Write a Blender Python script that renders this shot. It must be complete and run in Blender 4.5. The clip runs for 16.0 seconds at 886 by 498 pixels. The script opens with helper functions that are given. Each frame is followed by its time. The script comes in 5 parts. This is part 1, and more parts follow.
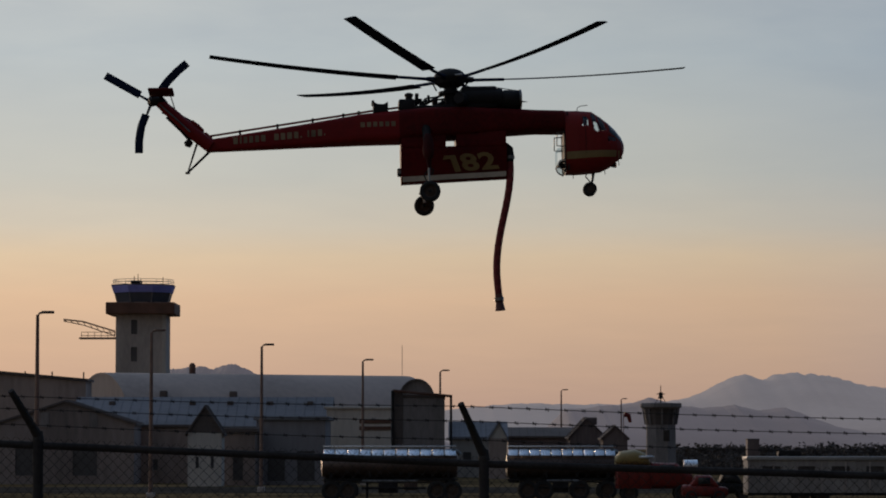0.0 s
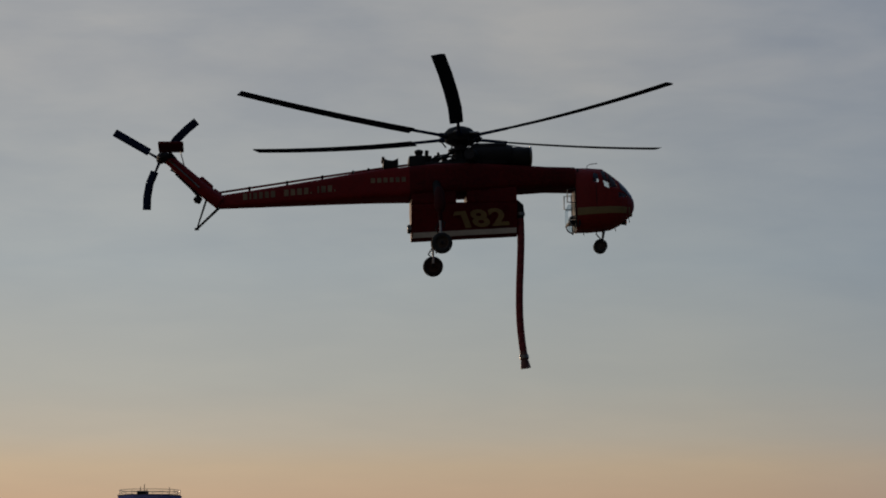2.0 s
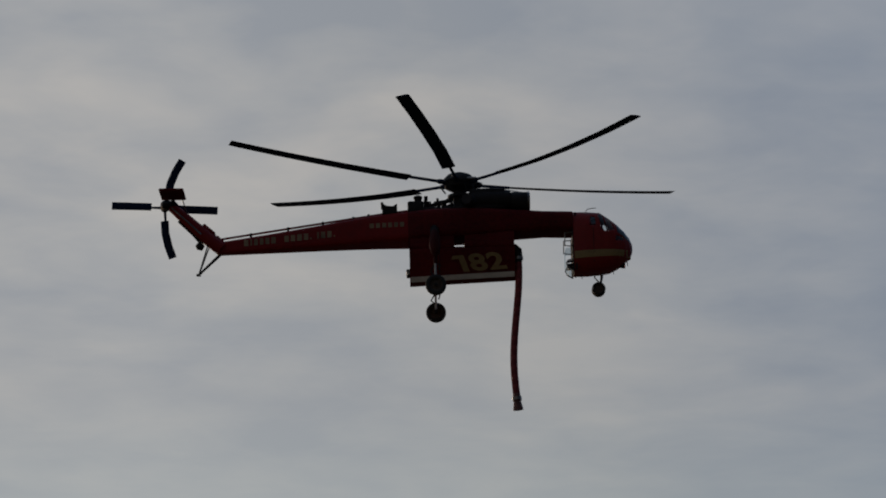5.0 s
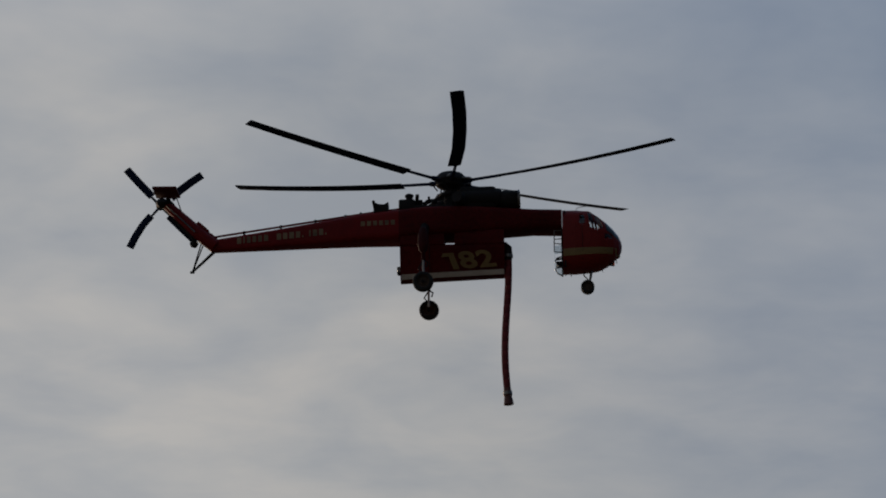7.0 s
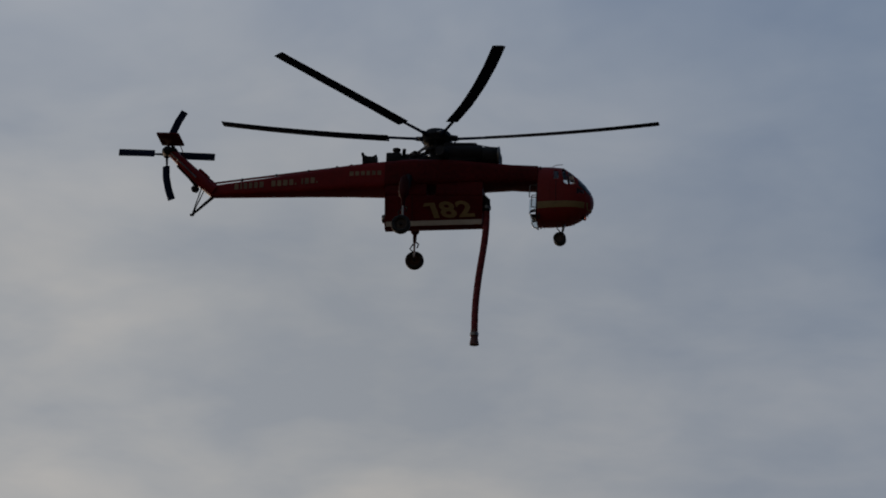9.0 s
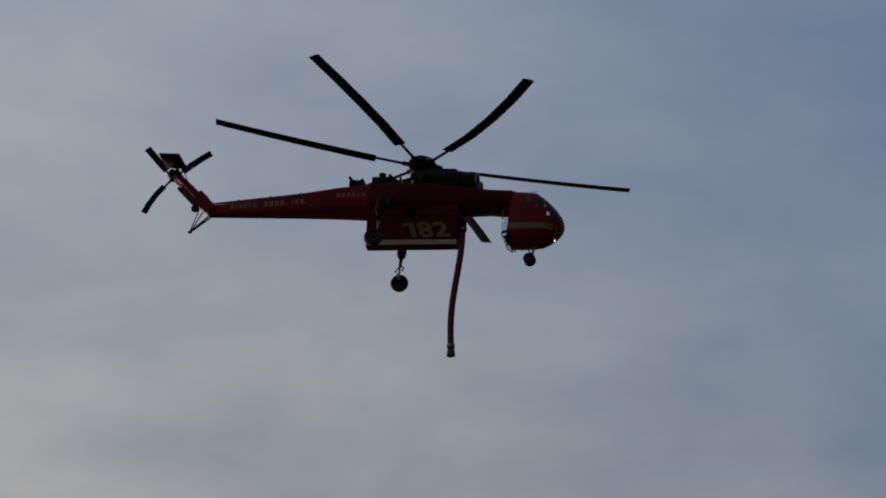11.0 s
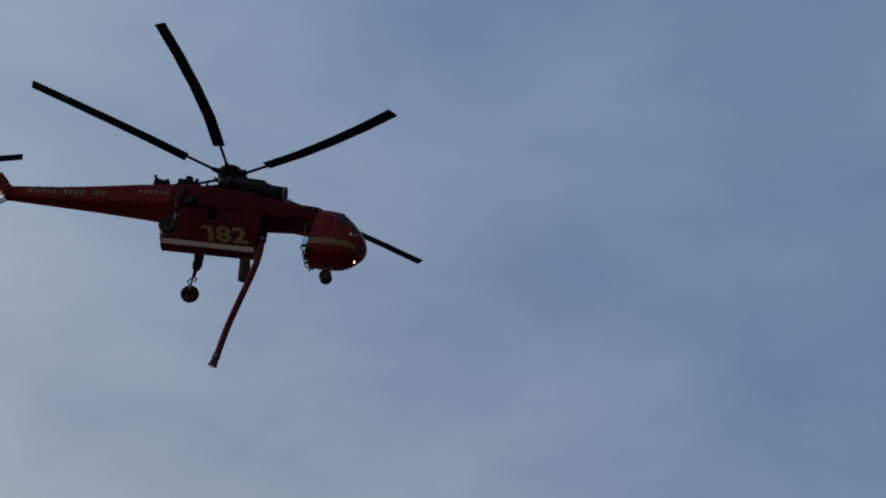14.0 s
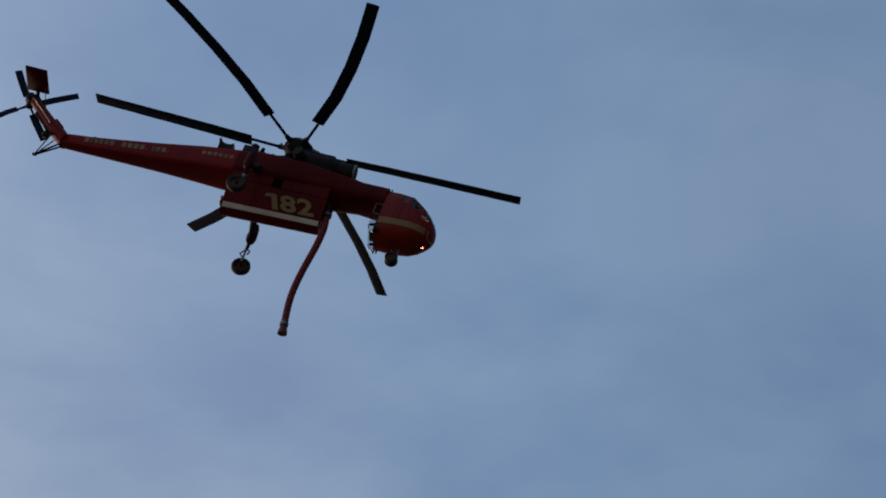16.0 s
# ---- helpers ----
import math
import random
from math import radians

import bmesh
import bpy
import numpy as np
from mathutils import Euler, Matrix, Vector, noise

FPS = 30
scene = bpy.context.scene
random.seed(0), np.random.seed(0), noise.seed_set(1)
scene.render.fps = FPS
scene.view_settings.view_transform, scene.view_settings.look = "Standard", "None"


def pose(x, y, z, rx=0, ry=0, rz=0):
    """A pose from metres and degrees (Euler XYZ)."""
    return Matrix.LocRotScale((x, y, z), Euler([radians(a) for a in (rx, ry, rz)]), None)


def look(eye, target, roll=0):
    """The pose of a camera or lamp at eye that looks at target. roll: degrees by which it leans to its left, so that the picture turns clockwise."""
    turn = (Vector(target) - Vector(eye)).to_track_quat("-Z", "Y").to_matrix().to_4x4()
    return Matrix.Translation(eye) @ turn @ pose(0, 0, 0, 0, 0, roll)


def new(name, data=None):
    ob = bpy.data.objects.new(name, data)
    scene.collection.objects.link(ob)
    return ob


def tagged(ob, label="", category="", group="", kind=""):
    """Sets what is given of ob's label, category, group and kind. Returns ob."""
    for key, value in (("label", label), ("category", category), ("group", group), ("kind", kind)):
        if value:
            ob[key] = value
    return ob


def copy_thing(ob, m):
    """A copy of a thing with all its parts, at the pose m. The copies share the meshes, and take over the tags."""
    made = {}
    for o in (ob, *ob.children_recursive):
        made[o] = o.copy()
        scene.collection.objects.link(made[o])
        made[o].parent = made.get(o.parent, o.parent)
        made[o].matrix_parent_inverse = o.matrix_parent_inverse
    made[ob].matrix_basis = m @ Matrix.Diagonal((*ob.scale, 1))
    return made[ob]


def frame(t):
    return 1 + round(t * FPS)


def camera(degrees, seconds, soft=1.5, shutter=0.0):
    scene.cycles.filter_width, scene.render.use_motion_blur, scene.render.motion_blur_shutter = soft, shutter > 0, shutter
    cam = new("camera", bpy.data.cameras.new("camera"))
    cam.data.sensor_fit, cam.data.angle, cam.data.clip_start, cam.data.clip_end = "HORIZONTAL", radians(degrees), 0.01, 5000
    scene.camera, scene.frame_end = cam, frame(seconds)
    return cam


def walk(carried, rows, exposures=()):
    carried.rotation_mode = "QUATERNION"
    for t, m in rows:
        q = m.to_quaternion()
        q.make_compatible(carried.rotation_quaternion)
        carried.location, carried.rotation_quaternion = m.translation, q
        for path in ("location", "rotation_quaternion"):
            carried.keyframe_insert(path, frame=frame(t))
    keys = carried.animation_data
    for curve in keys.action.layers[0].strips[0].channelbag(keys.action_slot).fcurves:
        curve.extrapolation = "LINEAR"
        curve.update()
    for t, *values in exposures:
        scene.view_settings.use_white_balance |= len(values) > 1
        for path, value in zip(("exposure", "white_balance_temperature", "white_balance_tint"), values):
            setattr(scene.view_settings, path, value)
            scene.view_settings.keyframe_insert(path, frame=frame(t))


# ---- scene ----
EYE = (0.0, 0.0, 3.1)
cam = camera(16.23, 16.0, soft=1.9)
walk(cam, [
    (0, pose(*EYE, 93.631, 0, 0.001)),
    (0.5, pose(*EYE, 94.117, 0, 0.009)),
    (1, pose(*EYE, 95.103, 0, 0.415)),
    (1.5, pose(*EYE, 96.146, 0, 0.121)),
    (2, pose(*EYE, 97.499, 0, 0.133)),
    (2.5, pose(*EYE, 98.545, 0, 0.214)),
    (3, pose(*EYE, 99.401, 0, 0.043)),
    (3.5, pose(*EYE, 100.827, 0, -0.061)),
    (4.1, pose(*EYE, 101.906, 0, 0.068)),
    (4.65, pose(*EYE, 102.895, 0, 0.186)),
    (5.2, pose(*EYE, 103.885, 0, 0.150)),
    (5.8, pose(*EYE, 104.964, 0, 0.432)),
    (6, pose(*EYE, 105.545, 0, -0.675)),
    (6.5, pose(*EYE, 105.949, 0, 0.135)),
    (7, pose(*EYE, 107.562, 0, 0.011)),
    (7.5, pose(*EYE, 108.537, 0, 0.143)),
    (8, pose(*EYE, 109.059, 0, -0.049)),
    (8.2, pose(*EYE, 109.390, 0, -0.339)),
    (8.7, pose(*EYE, 110.280, 0, -0.355)),
    (9.25, pose(*EYE, 111.259, 0, -0.372)),
    (9.8, pose(*EYE, 112.238, 0, -0.389)),
    (10.3, pose(*EYE, 113.128, 0, -0.405)),
    (10.5, pose(*EYE, 113.883, 0, -0.747)),
    (11, pose(*EYE, 114.481, 0, -1.227)),
    (11.5, pose(*EYE, 114.774, 0, -0.994)),
    (12, pose(*EYE, 115.563, 0, -1.890)),
    (12.5, pose(*EYE, 115.776, 0, -3.258)),
    (13, pose(*EYE, 116.407, 0, -5.223)),
    (13.5, pose(*EYE, 118.476, 0, -9.076)),
    (14, pose(*EYE, 118.742, 0, -11.293)),
    (14.5, pose(*EYE, 119.240, 0, -11.822)),
    (15, pose(*EYE, 119.723, 0, -13.034)),
    (15.5, pose(*EYE, 120.013, 0, -15.194)),
    (16, pose(*EYE, 120.727, 0, -17.749)),
], exposures=[(0, 0.08), (1, -0.1), (1.5, -0.24), (2, -0.37), (2.5, -0.45), (3, -0.45), (3.7, -0.34), (5.8, -0.32), (7, -0.28), (8.2, -0.31), (10.3, -0.4), (11.2, -0.36), (12.5, -0.34), (13.5, -0.1), (14.5, 0.16), (15.5, 0.32), (16, 0.36)])

# ---- sky and sun: dusk, the sun low behind thin cloud, ahead and to the left ----
SUN_TURN, SUN_RISE = radians(-24), radians(4)
world = bpy.data.worlds.new("dusk_sky")
scene.world = world
world.use_nodes = True


def sky_nodes():
    nt = world.node_tree
    n, link = nt.nodes, nt.links.new
    n.clear()

    def node(kind, **values):
        made = n.new(kind)
        for key, value in values.items():
            made.inputs[key].default_value = value
        return made

    def maths(op, a, b):
        made = n.new("ShaderNodeMath")
        made.operation = op
        for k, v in enumerate((a, b)):
            if isinstance(v, (int, float)):
                made.inputs[k].default_value = v
            else:
                link(v, made.inputs[k])
        return made.outputs[0]

    def ramp(fac, stops):
        made = n.new("ShaderNodeValToRGB")
        e = made.color_ramp.elements
        while len(e) < len(stops):
            e.new(0.5)
        for k, (at, c) in enumerate(stops):
            e[k].position, e[k].color = at, (*c, 1)
        link(fac, made.inputs[0])
        return made.outputs[0]

    def mix(fac, a, b, kind="MIX"):
        made = n.new("ShaderNodeMix")
        made.data_type, made.blend_type = "RGBA", kind
        for k, v in ((0, fac), (6, a), (7, b)):
            if isinstance(v, (int, float)):
                made.inputs[k].default_value = v
            elif isinstance(v, tuple):
                made.inputs[k].default_value = v
            else:
                link(v, made.inputs[k])
        return made.outputs[2]

    way = n.new("ShaderNodeTexCoord").outputs["Generated"]
    split = n.new("ShaderNodeSeparateXYZ")
    link(way, split.inputs[0])
    x, y, z = split.outputs
    # haze by height over the horizon
    lift = maths("MULTIPLY", z, 1.6)
    haze = ramp(lift, SKY_STOPS)
    # clearer and bluer to the right and higher up
    side = maths("ADD", maths("MULTIPLY", x, 2.6), maths("ADD", maths("MULTIPLY", z, 1.1), -0.31))
    side = maths("MINIMUM", maths("MAXIMUM", side, 0.0), 1.0)
    haze = mix(side, haze, (0.20, 0.305, 0.485, 1))
    # dim away from the sunset
    front = maths("ADD", maths("MULTIPLY", y, 0.36), 0.64)
    front = maths("ADD", front, maths("MULTIPLY", maths("MINIMUM", maths("MAXIMUM", x, -0.10), 0.36), -0.7))
    # thin cloud in a high layer, so that it draws out into streaks towards the horizon
    layer = n.new("ShaderNodeCombineXYZ")
    deep = maths("ADD", maths("MAXIMUM", z, 0.0), 0.12)
    link(maths("DIVIDE", x, deep), layer.inputs[0])
    link(maths("DIVIDE", y, deep), layer.inputs[1])
    soft = node("ShaderNodeTexNoise", Scale=2.6, Detail=5.0, Roughness=0.55, Distortion=0.25)
    link(layer.outputs[0], soft.inputs[0])
    veil = node("ShaderNodeTexNoise", Scale=6.5, Detail=4.0, Roughness=0.55, Distortion=0.3)
    link(layer.outputs[0], veil.inputs[0])
    cloud = maths("ADD", maths("MULTIPLY", soft.outputs[0], 0.62), maths("MULTIPLY", veil.outputs[0], 0.38))
    dark = ramp(cloud, [(0.38, (0.80, 0.845, 0.91)), (0.5, (0.97, 0.98, 0.99)), (0.62, (1.16, 1.12, 1.07))])
    high = maths("MINIMUM", maths("MAXIMUM", maths("MULTIPLY", maths("SUBTRACT", z, 0.08), 6.0), 0.12), 1.0)
    haze = mix(high, haze, mix(1.0, haze, dark, "MULTIPLY"))
    air = n.new("ShaderNodeTexSky")
    air.sky_type, air.sun_disc = "NISHITA", False
    air.sun_elevation, air.sun_rotation = SUN_RISE, SUN_TURN
    air_light = mix(1.0, air.outputs[0], (0.06, 0.06, 0.06, 1), "MULTIPLY")
    both = mix(0.06, haze, air_light)
    back = node("ShaderNodeBackground")
    link(both, back.inputs[0])
    link(front, back.inputs[1])
    out = n.new("ShaderNodeOutputWorld")
    link(back.outputs[0], out.inputs[0])


SKY_STOPS = [(0.0, (0.385, 0.262, 0.232)), (0.03, (0.485, 0.333, 0.258)), (0.075, (0.615, 0.43, 0.30)), (0.097, (0.625, 0.49, 0.35)), (0.113, (0.55, 0.50, 0.42)), (0.14, (0.48, 0.49, 0.46)),
             (0.20, (0.42, 0.472, 0.50)), (0.30, (0.435, 0.45, 0.468)), (0.42, (0.46, 0.465, 0.475)), (0.56, (0.43, 0.445, 0.468)), (0.7, (0.405, 0.445, 0.515)), (1.0, (0.3, 0.38, 0.52))]
sky_nodes()

sun = new("sun", bpy.data.lights.new("sun", "SUN"))
sun.data.energy, sun.data.angle, sun.data.color = 1.0, radians(12), (1.0, 0.72, 0.5)
sun.matrix_world = look((0, 0, 0), (-math.sin(SUN_TURN) * math.cos(SUN_RISE), -math.cos(SUN_TURN) * math.cos(SUN_RISE), -math.sin(SUN_RISE)))

# ---- materials ----
def material(name, colour, rough=0.5, metal=0.0, vary=0.12, grain=3.0, bump=0.0, streak=None, glow=0.0, coat=0.0, edge=None, shine=0.5):
    """A procedural surface: base colour with large stains and fine grain, and an optional relief."""
    m = bpy.data.materials.new(name)
    m.use_nodes = True
    nt = m.node_tree
    n, link = nt.nodes, nt.links.new
    b = n["Principled BSDF"]
    b.inputs["Metallic"].default_value = metal
    b.inputs["Specular IOR Level"].default_value = shine
    b.inputs["Coat Weight"].default_value = coat
    tex = n.new("ShaderNodeTexCoord")
    mapping = n.new("ShaderNodeMapping")
    mapping.inputs["Scale"].default_value = streak or (1, 1, 1)
    link(tex.outputs["Object"], mapping.inputs[0])
    big = n.new("ShaderNodeTexNoise")
    big.inputs["Scale"].default_value, big.inputs["Detail"].default_value = grain * 0.25, 3
    fine = n.new("ShaderNodeTexNoise")
    fine.inputs["Scale"].default_value, fine.inputs["Detail"].default_value = grain * 4, 5
    link(mapping.outputs[0], big.inputs[0])
    link(mapping.outputs[0], fine.inputs[0])
    mixed = n.new("ShaderNodeMath")
    mixed.operation = "MULTIPLY_ADD"
    link(big.outputs[0], mixed.inputs[0])
    mixed.inputs[1].default_value = 0.65
    scaled = n.new("ShaderNodeMath")
    scaled.operation = "MULTIPLY"
    link(fine.outputs[0], scaled.inputs[0])
    scaled.inputs[1].default_value = 0.35
    link(scaled.outputs[0], mixed.inputs[2])
    ramp = n.new("ShaderNodeValToRGB")
    e = ramp.color_ramp.elements
    low = tuple(max(0.0, c * (1 - 2.2 * vary)) for c in (edge or colour))
    e[0].position, e[0].color = 0.3, (*low, 1)
    e[1].position, e[1].color = 0.62, (*[min(1, c * (1 + vary)) for c in colour], 1)
    link(mixed.outputs[0], ramp.inputs[0])
    link(ramp.outputs[0], b.inputs["Base Color"])
    r = n.new("ShaderNodeMapRange")
    r.inputs["To Min"].default_value, r.inputs["To Max"].default_value = max(0.02, rough - 0.12), min(1, rough + 0.12)
    link(fine.outputs[0], r.inputs[0])
    link(r.outputs[0], b.inputs["Roughness"])
    if bump:
        bm = n.new("ShaderNodeBump")
        bm.inputs["Strength"].default_value, bm.inputs["Distance"].default_value = 0.6, bump
        link(fine.outputs[0], bm.inputs["Height"])
        link(bm.outputs[0], b.inputs["Normal"])
    # emission in the base colour: the lamp lens, and haze put into the hills
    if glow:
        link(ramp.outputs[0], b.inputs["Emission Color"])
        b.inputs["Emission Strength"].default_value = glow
    return m


def glass(name, tint, gloss=0.1):
    """Clear pane: light goes straight through, with a weak mirror on top."""
    m = bpy.data.materials.new(name)
    m.use_nodes = True
    n, link = m.node_tree.nodes, m.node_tree.links.new
    n.clear()
    clear, shine, both, out = (n.new("ShaderNode" + k) for k in ("BsdfTransparent", "BsdfGlossy", "MixShader", "OutputMaterial"))
    clear.inputs[0].default_value = (*tint, 1)
    shine.inputs["Roughness"].default_value = 0.05
    both.inputs[0].default_value = gloss
    link(clear.outputs[0], both.inputs[1])
    link(shine.outputs[0], both.inputs[2])
    link(both.outputs[0], out.inputs[0])
    return m


RED = material("red_paint", (0.225, 0.010, 0.011), 0.6, vary=0.16, grain=1.2, shine=0.2)
# darker red: shade on spine, tank and tailplane put into colour, soot too
SHADED_RED = material("shaded_sooty_red_paint", (0.115, 0.0065, 0.0075), 0.65, vary=0.28, grain=1.6, shine=0.15)
# much darker red for the leg fairings, with random blotches
DULL_RED = material("dull_dark_red_paint", (0.06, 0.009, 0.009), 0.7, vary=0.3, grain=4, shine=0.15)
# slightly brighter red: the light on the nose is put into the cockpit's colour
LIT_RED = material("lit_red_paint", (0.24, 0.012, 0.010), 0.5, vary=0.12, grain=1.2, shine=0.25)
CREAM = material("cream_paint", (0.28, 0.185, 0.07), 0.55, vary=0.14, grain=3)
WHITE = material("white_stripe_paint", (0.72, 0.66, 0.58), 0.5, vary=0.1, grain=2)
BLACK = material("sooty_dark_metal", (0.018, 0.016, 0.016), 0.7, 0.0, vary=0.3, grain=4, shine=0.25)
STEEL = material("worn_steel", (0.22, 0.21, 0.2), 0.4, 0.8, vary=0.2, grain=6)
CHROME = material("oleo_steel", (0.4, 0.38, 0.36), 0.35, 0.8, vary=0.08, grain=6)
RUBBER = material("tyre_rubber", (0.02, 0.019, 0.018), 0.8, vary=0.2, grain=8, bump=0.004)
RIM = material("brown_wheel_hub", (0.065, 0.042, 0.028), 0.7, 0.1, vary=0.2, grain=8)
BLADE = material("matt_black_blade_paint", (0.016, 0.024, 0.052), 0.85, vary=0.2, grain=2, streak=(0.4, 3, 3), shine=0.06)
HOSE = material("dark_red_hose_fabric", (0.20, 0.02, 0.022), 0.75, vary=0.22, grain=10, bump=0.006)
SCREEN = material("dull_strainer_metal", (0.16, 0.07, 0.06), 0.6, 0.4, vary=0.2, grain=10)
GLASS = glass("cockpit_glass", (0.82, 0.86, 0.88))
FADED = material("faded_cream_paint", (0.27, 0.18, 0.10), 0.6, vary=0.25, grain=6)
DARK_GLASS = material("dark_cockpit_glass", (0.02, 0.025, 0.03), 0.08, vary=0.05, grain=1)
LAMP = material("lit_landing_lamp", (1.0, 0.30, 0.2), 0.3, vary=0.02, glow=14.0)


# ---- mesh helpers ----
def part(name, bm, mat, parent=None, label="", smooth=True, flat_angle=40):
    mesh = bpy.data.meshes.new(name)
    bmesh.ops.recalc_face_normals(bm, faces=bm.faces)
    for f in bm.faces:
        f.smooth = smooth
    if smooth:
        limit = radians(flat_angle)
        for e in bm.edges:
            if len(e.link_faces) == 2 and e.calc_face_angle(0) > limit:
                e.smooth = False
    bm.to_mesh(mesh)
    bm.free()
    mesh.materials.append(mat)
    ob = new(name, mesh)
    if parent is not None:
        ob.parent = parent
    if label:
        tagged(ob, label)
    return ob


def add_box(bm, lo, hi, bevel=0.0, m=None):
    vs = [bm.verts.new(((lo, hi)[i][0], (lo, hi)[j][1], (lo, hi)[k][2])) for i in (0, 1) for j in (0, 1) for k in (0, 1)]
    faces = [bm.faces.new([vs[a] for a in q]) for q in ((0, 1, 3, 2), (4, 6, 7, 5), (0, 4, 5, 1), (2, 3, 7, 6), (0, 2, 6, 4), (1, 5, 7, 3))]
    if bevel:
        edges = list({e for f in faces for e in f.edges})
        out = bmesh.ops.bevel(bm, geom=edges, offset=bevel, segments=2, affect="EDGES", profile=0.5)
        vs = list({v for f in out["faces"] for v in f.verts} | {v for v in vs if v.is_valid})
    if m is not None:
        bmesh.ops.transform(bm, matrix=m, verts=[v for v in vs if v.is_valid])
    return bm


def box(lo, hi, bevel=0.0, m=None):
    return add_box(bmesh.new(), lo, hi, bevel, m)


def add_tube(bm, points, radii, sides=10, caps=True):
    """A tube along a line of points, with a radius at each."""
    pts = [Vector(p) for p in points]
    if isinstance(radii, (int, float)):
        radii = [radii] * len(pts)
    rings, side = [], None
    for k, p in enumerate(pts):
        way = (pts[min(k + 1, len(pts) - 1)] - pts[max(k - 1, 0)]).normalized()
        if side is None:
            side = way.cross(Vector((0, 0, 1)) if abs(way.z) < 0.9 else Vector((1, 0, 0))).normalized()
        side = (side - way * side.dot(way)).normalized()
        up = way.cross(side)
        rings.append([bm.verts.new(p + radii[k] * (math.cos(a) * side + math.sin(a) * up))
                      for a in (2 * math.pi * i / sides for i in range(sides))])
    for a, b in zip(rings, rings[1:]):
        for i in range(sides):
            bm.faces.new((a[i], a[(i + 1) % sides], b[(i + 1) % sides], b[i]))
    if caps:
        bm.faces.new(rings[0])
        bm.faces.new(rings[-1])
    return bm


def tube(points, radii, sides=10, caps=True):
    return add_tube(bmesh.new(), points, radii, sides, caps)


def loft(sections, sides=28, caps=True):
    """Rings of rounded-box shape along x: (x, y centre, z low, z high, half width, squareness, lower width factor)."""
    bm = bmesh.new()
    rings = []
    for x, yc, lo, hi, half, square, foot in sections:
        ring, mid, tall = [], (lo + hi) / 2, (hi - lo) / 2
        for i in range(sides):
            a = 2 * math.pi * (i + 0.5) / sides
            c, s = math.cos(a), math.sin(a)
            u, w = math.copysign(abs(c) ** (2 / square), c), math.copysign(abs(s) ** (2 / square), s)
            wide = half * (foot + (1 - foot) * (w + 1) / 2)
            ring.append(bm.verts.new((x, yc + u * wide, mid + w * tall)))
        rings.append(ring)
    for a, b in zip(rings, rings[1:]):
        for i in range(sides):
            bm.faces.new((a[i], a[(i + 1) % sides], b[(i + 1) % sides], b[i]))
    if caps:
        bm.faces.new(rings[0])
        bm.faces.new(rings[-1])
    return bm


def wheel_parts(parent, centre, radius, width, name="wheel"):
    """A tyre with a rounded tread and a dished rim, turning about y."""
    ob = new(name)
    ob.parent = parent
    ob.location = centre
    prof = [(0.62, 0.36), (0.66, 0.47), (0.80, 0.5), (0.93, 0.44), (1.0, 0.24), (1.0, -0.24), (0.93, -0.44), (0.80, -0.5), (0.66, -0.47), (0.62, -0.36)]
    part("tyre", spun([(r * radius, w * width) for r, w in prof], 28), RUBBER, ob)
    prof = [(0.0, 0.24), (0.16, 0.3), (0.2, 0.16), (0.5, 0.12), (0.58, 0.36), (0.64, 0.38), (0.64, -0.38), (0.58, -0.36), (0.5, -0.12), (0.2, -0.16), (0.16, -0.3), (0.0, -0.24)]
    part("rim", spun([(r * radius, w * width) for r, w in prof], 24), RIM, ob)
    return ob


def spun(profile, sides, axis="y"):
    """A shape turned about an axis from (radius, along) pairs."""
    bm = bmesh.new()
    rings = []
    for r, w in profile:
        ring = []
        for i in range(sides if r > 1e-6 else 1):
            a = 2 * math.pi * i / sides
            c, s = r * math.cos(a), r * math.sin(a)
            ring.append(bm.verts.new({"y": (c, w, s), "z": (c, s, w), "x": (w, c, s)}[axis]))
        rings.append(ring)
    for a, b in zip(rings, rings[1:]):
        for i in range(sides):
            j = (i + 1) % sides
            if len(a) == 1 and len(b) == 1:
                continue
            if len(a) == 1:
                bm.faces.new((a[0], b[j], b[i]))
            elif len(b) == 1:
                bm.faces.new((a[i], a[j], b[0]))
            else:
                bm.faces.new((a[i], a[j], b[j], b[i]))
    return bm


def lettering(text, size, depth, mat, name, parent, m, label="", shape=Matrix.Identity(4)):
    """Raised characters in the built-in font."""
    curve = bpy.data.curves.new(name, "FONT")
    curve.body, curve.size, curve.extrude, curve.resolution_u, curve.offset = text, size, depth, 3, size * 0.03
    curve.space_character = 1.05
    temp = new(name, curve)
    mesh = bpy.data.meshes.new_from_object(temp)
    bpy.data.objects.remove(temp)
    bpy.data.curves.remove(curve)
    mesh.materials.clear()
    mesh.materials.append(mat)
    mesh.transform(m @ shape)
    ob = new(name, mesh)
    ob.parent = parent
    if label:
        tagged(ob, label)
    return ob

# ---- the helicopter: x ahead, y to its left, z up, from the middle of the rotor head ----
heli = tagged(new("helicopter"), "dark red heavy-lift skycrane helicopter with belly tank hovering in dusk sky", "helicopter")


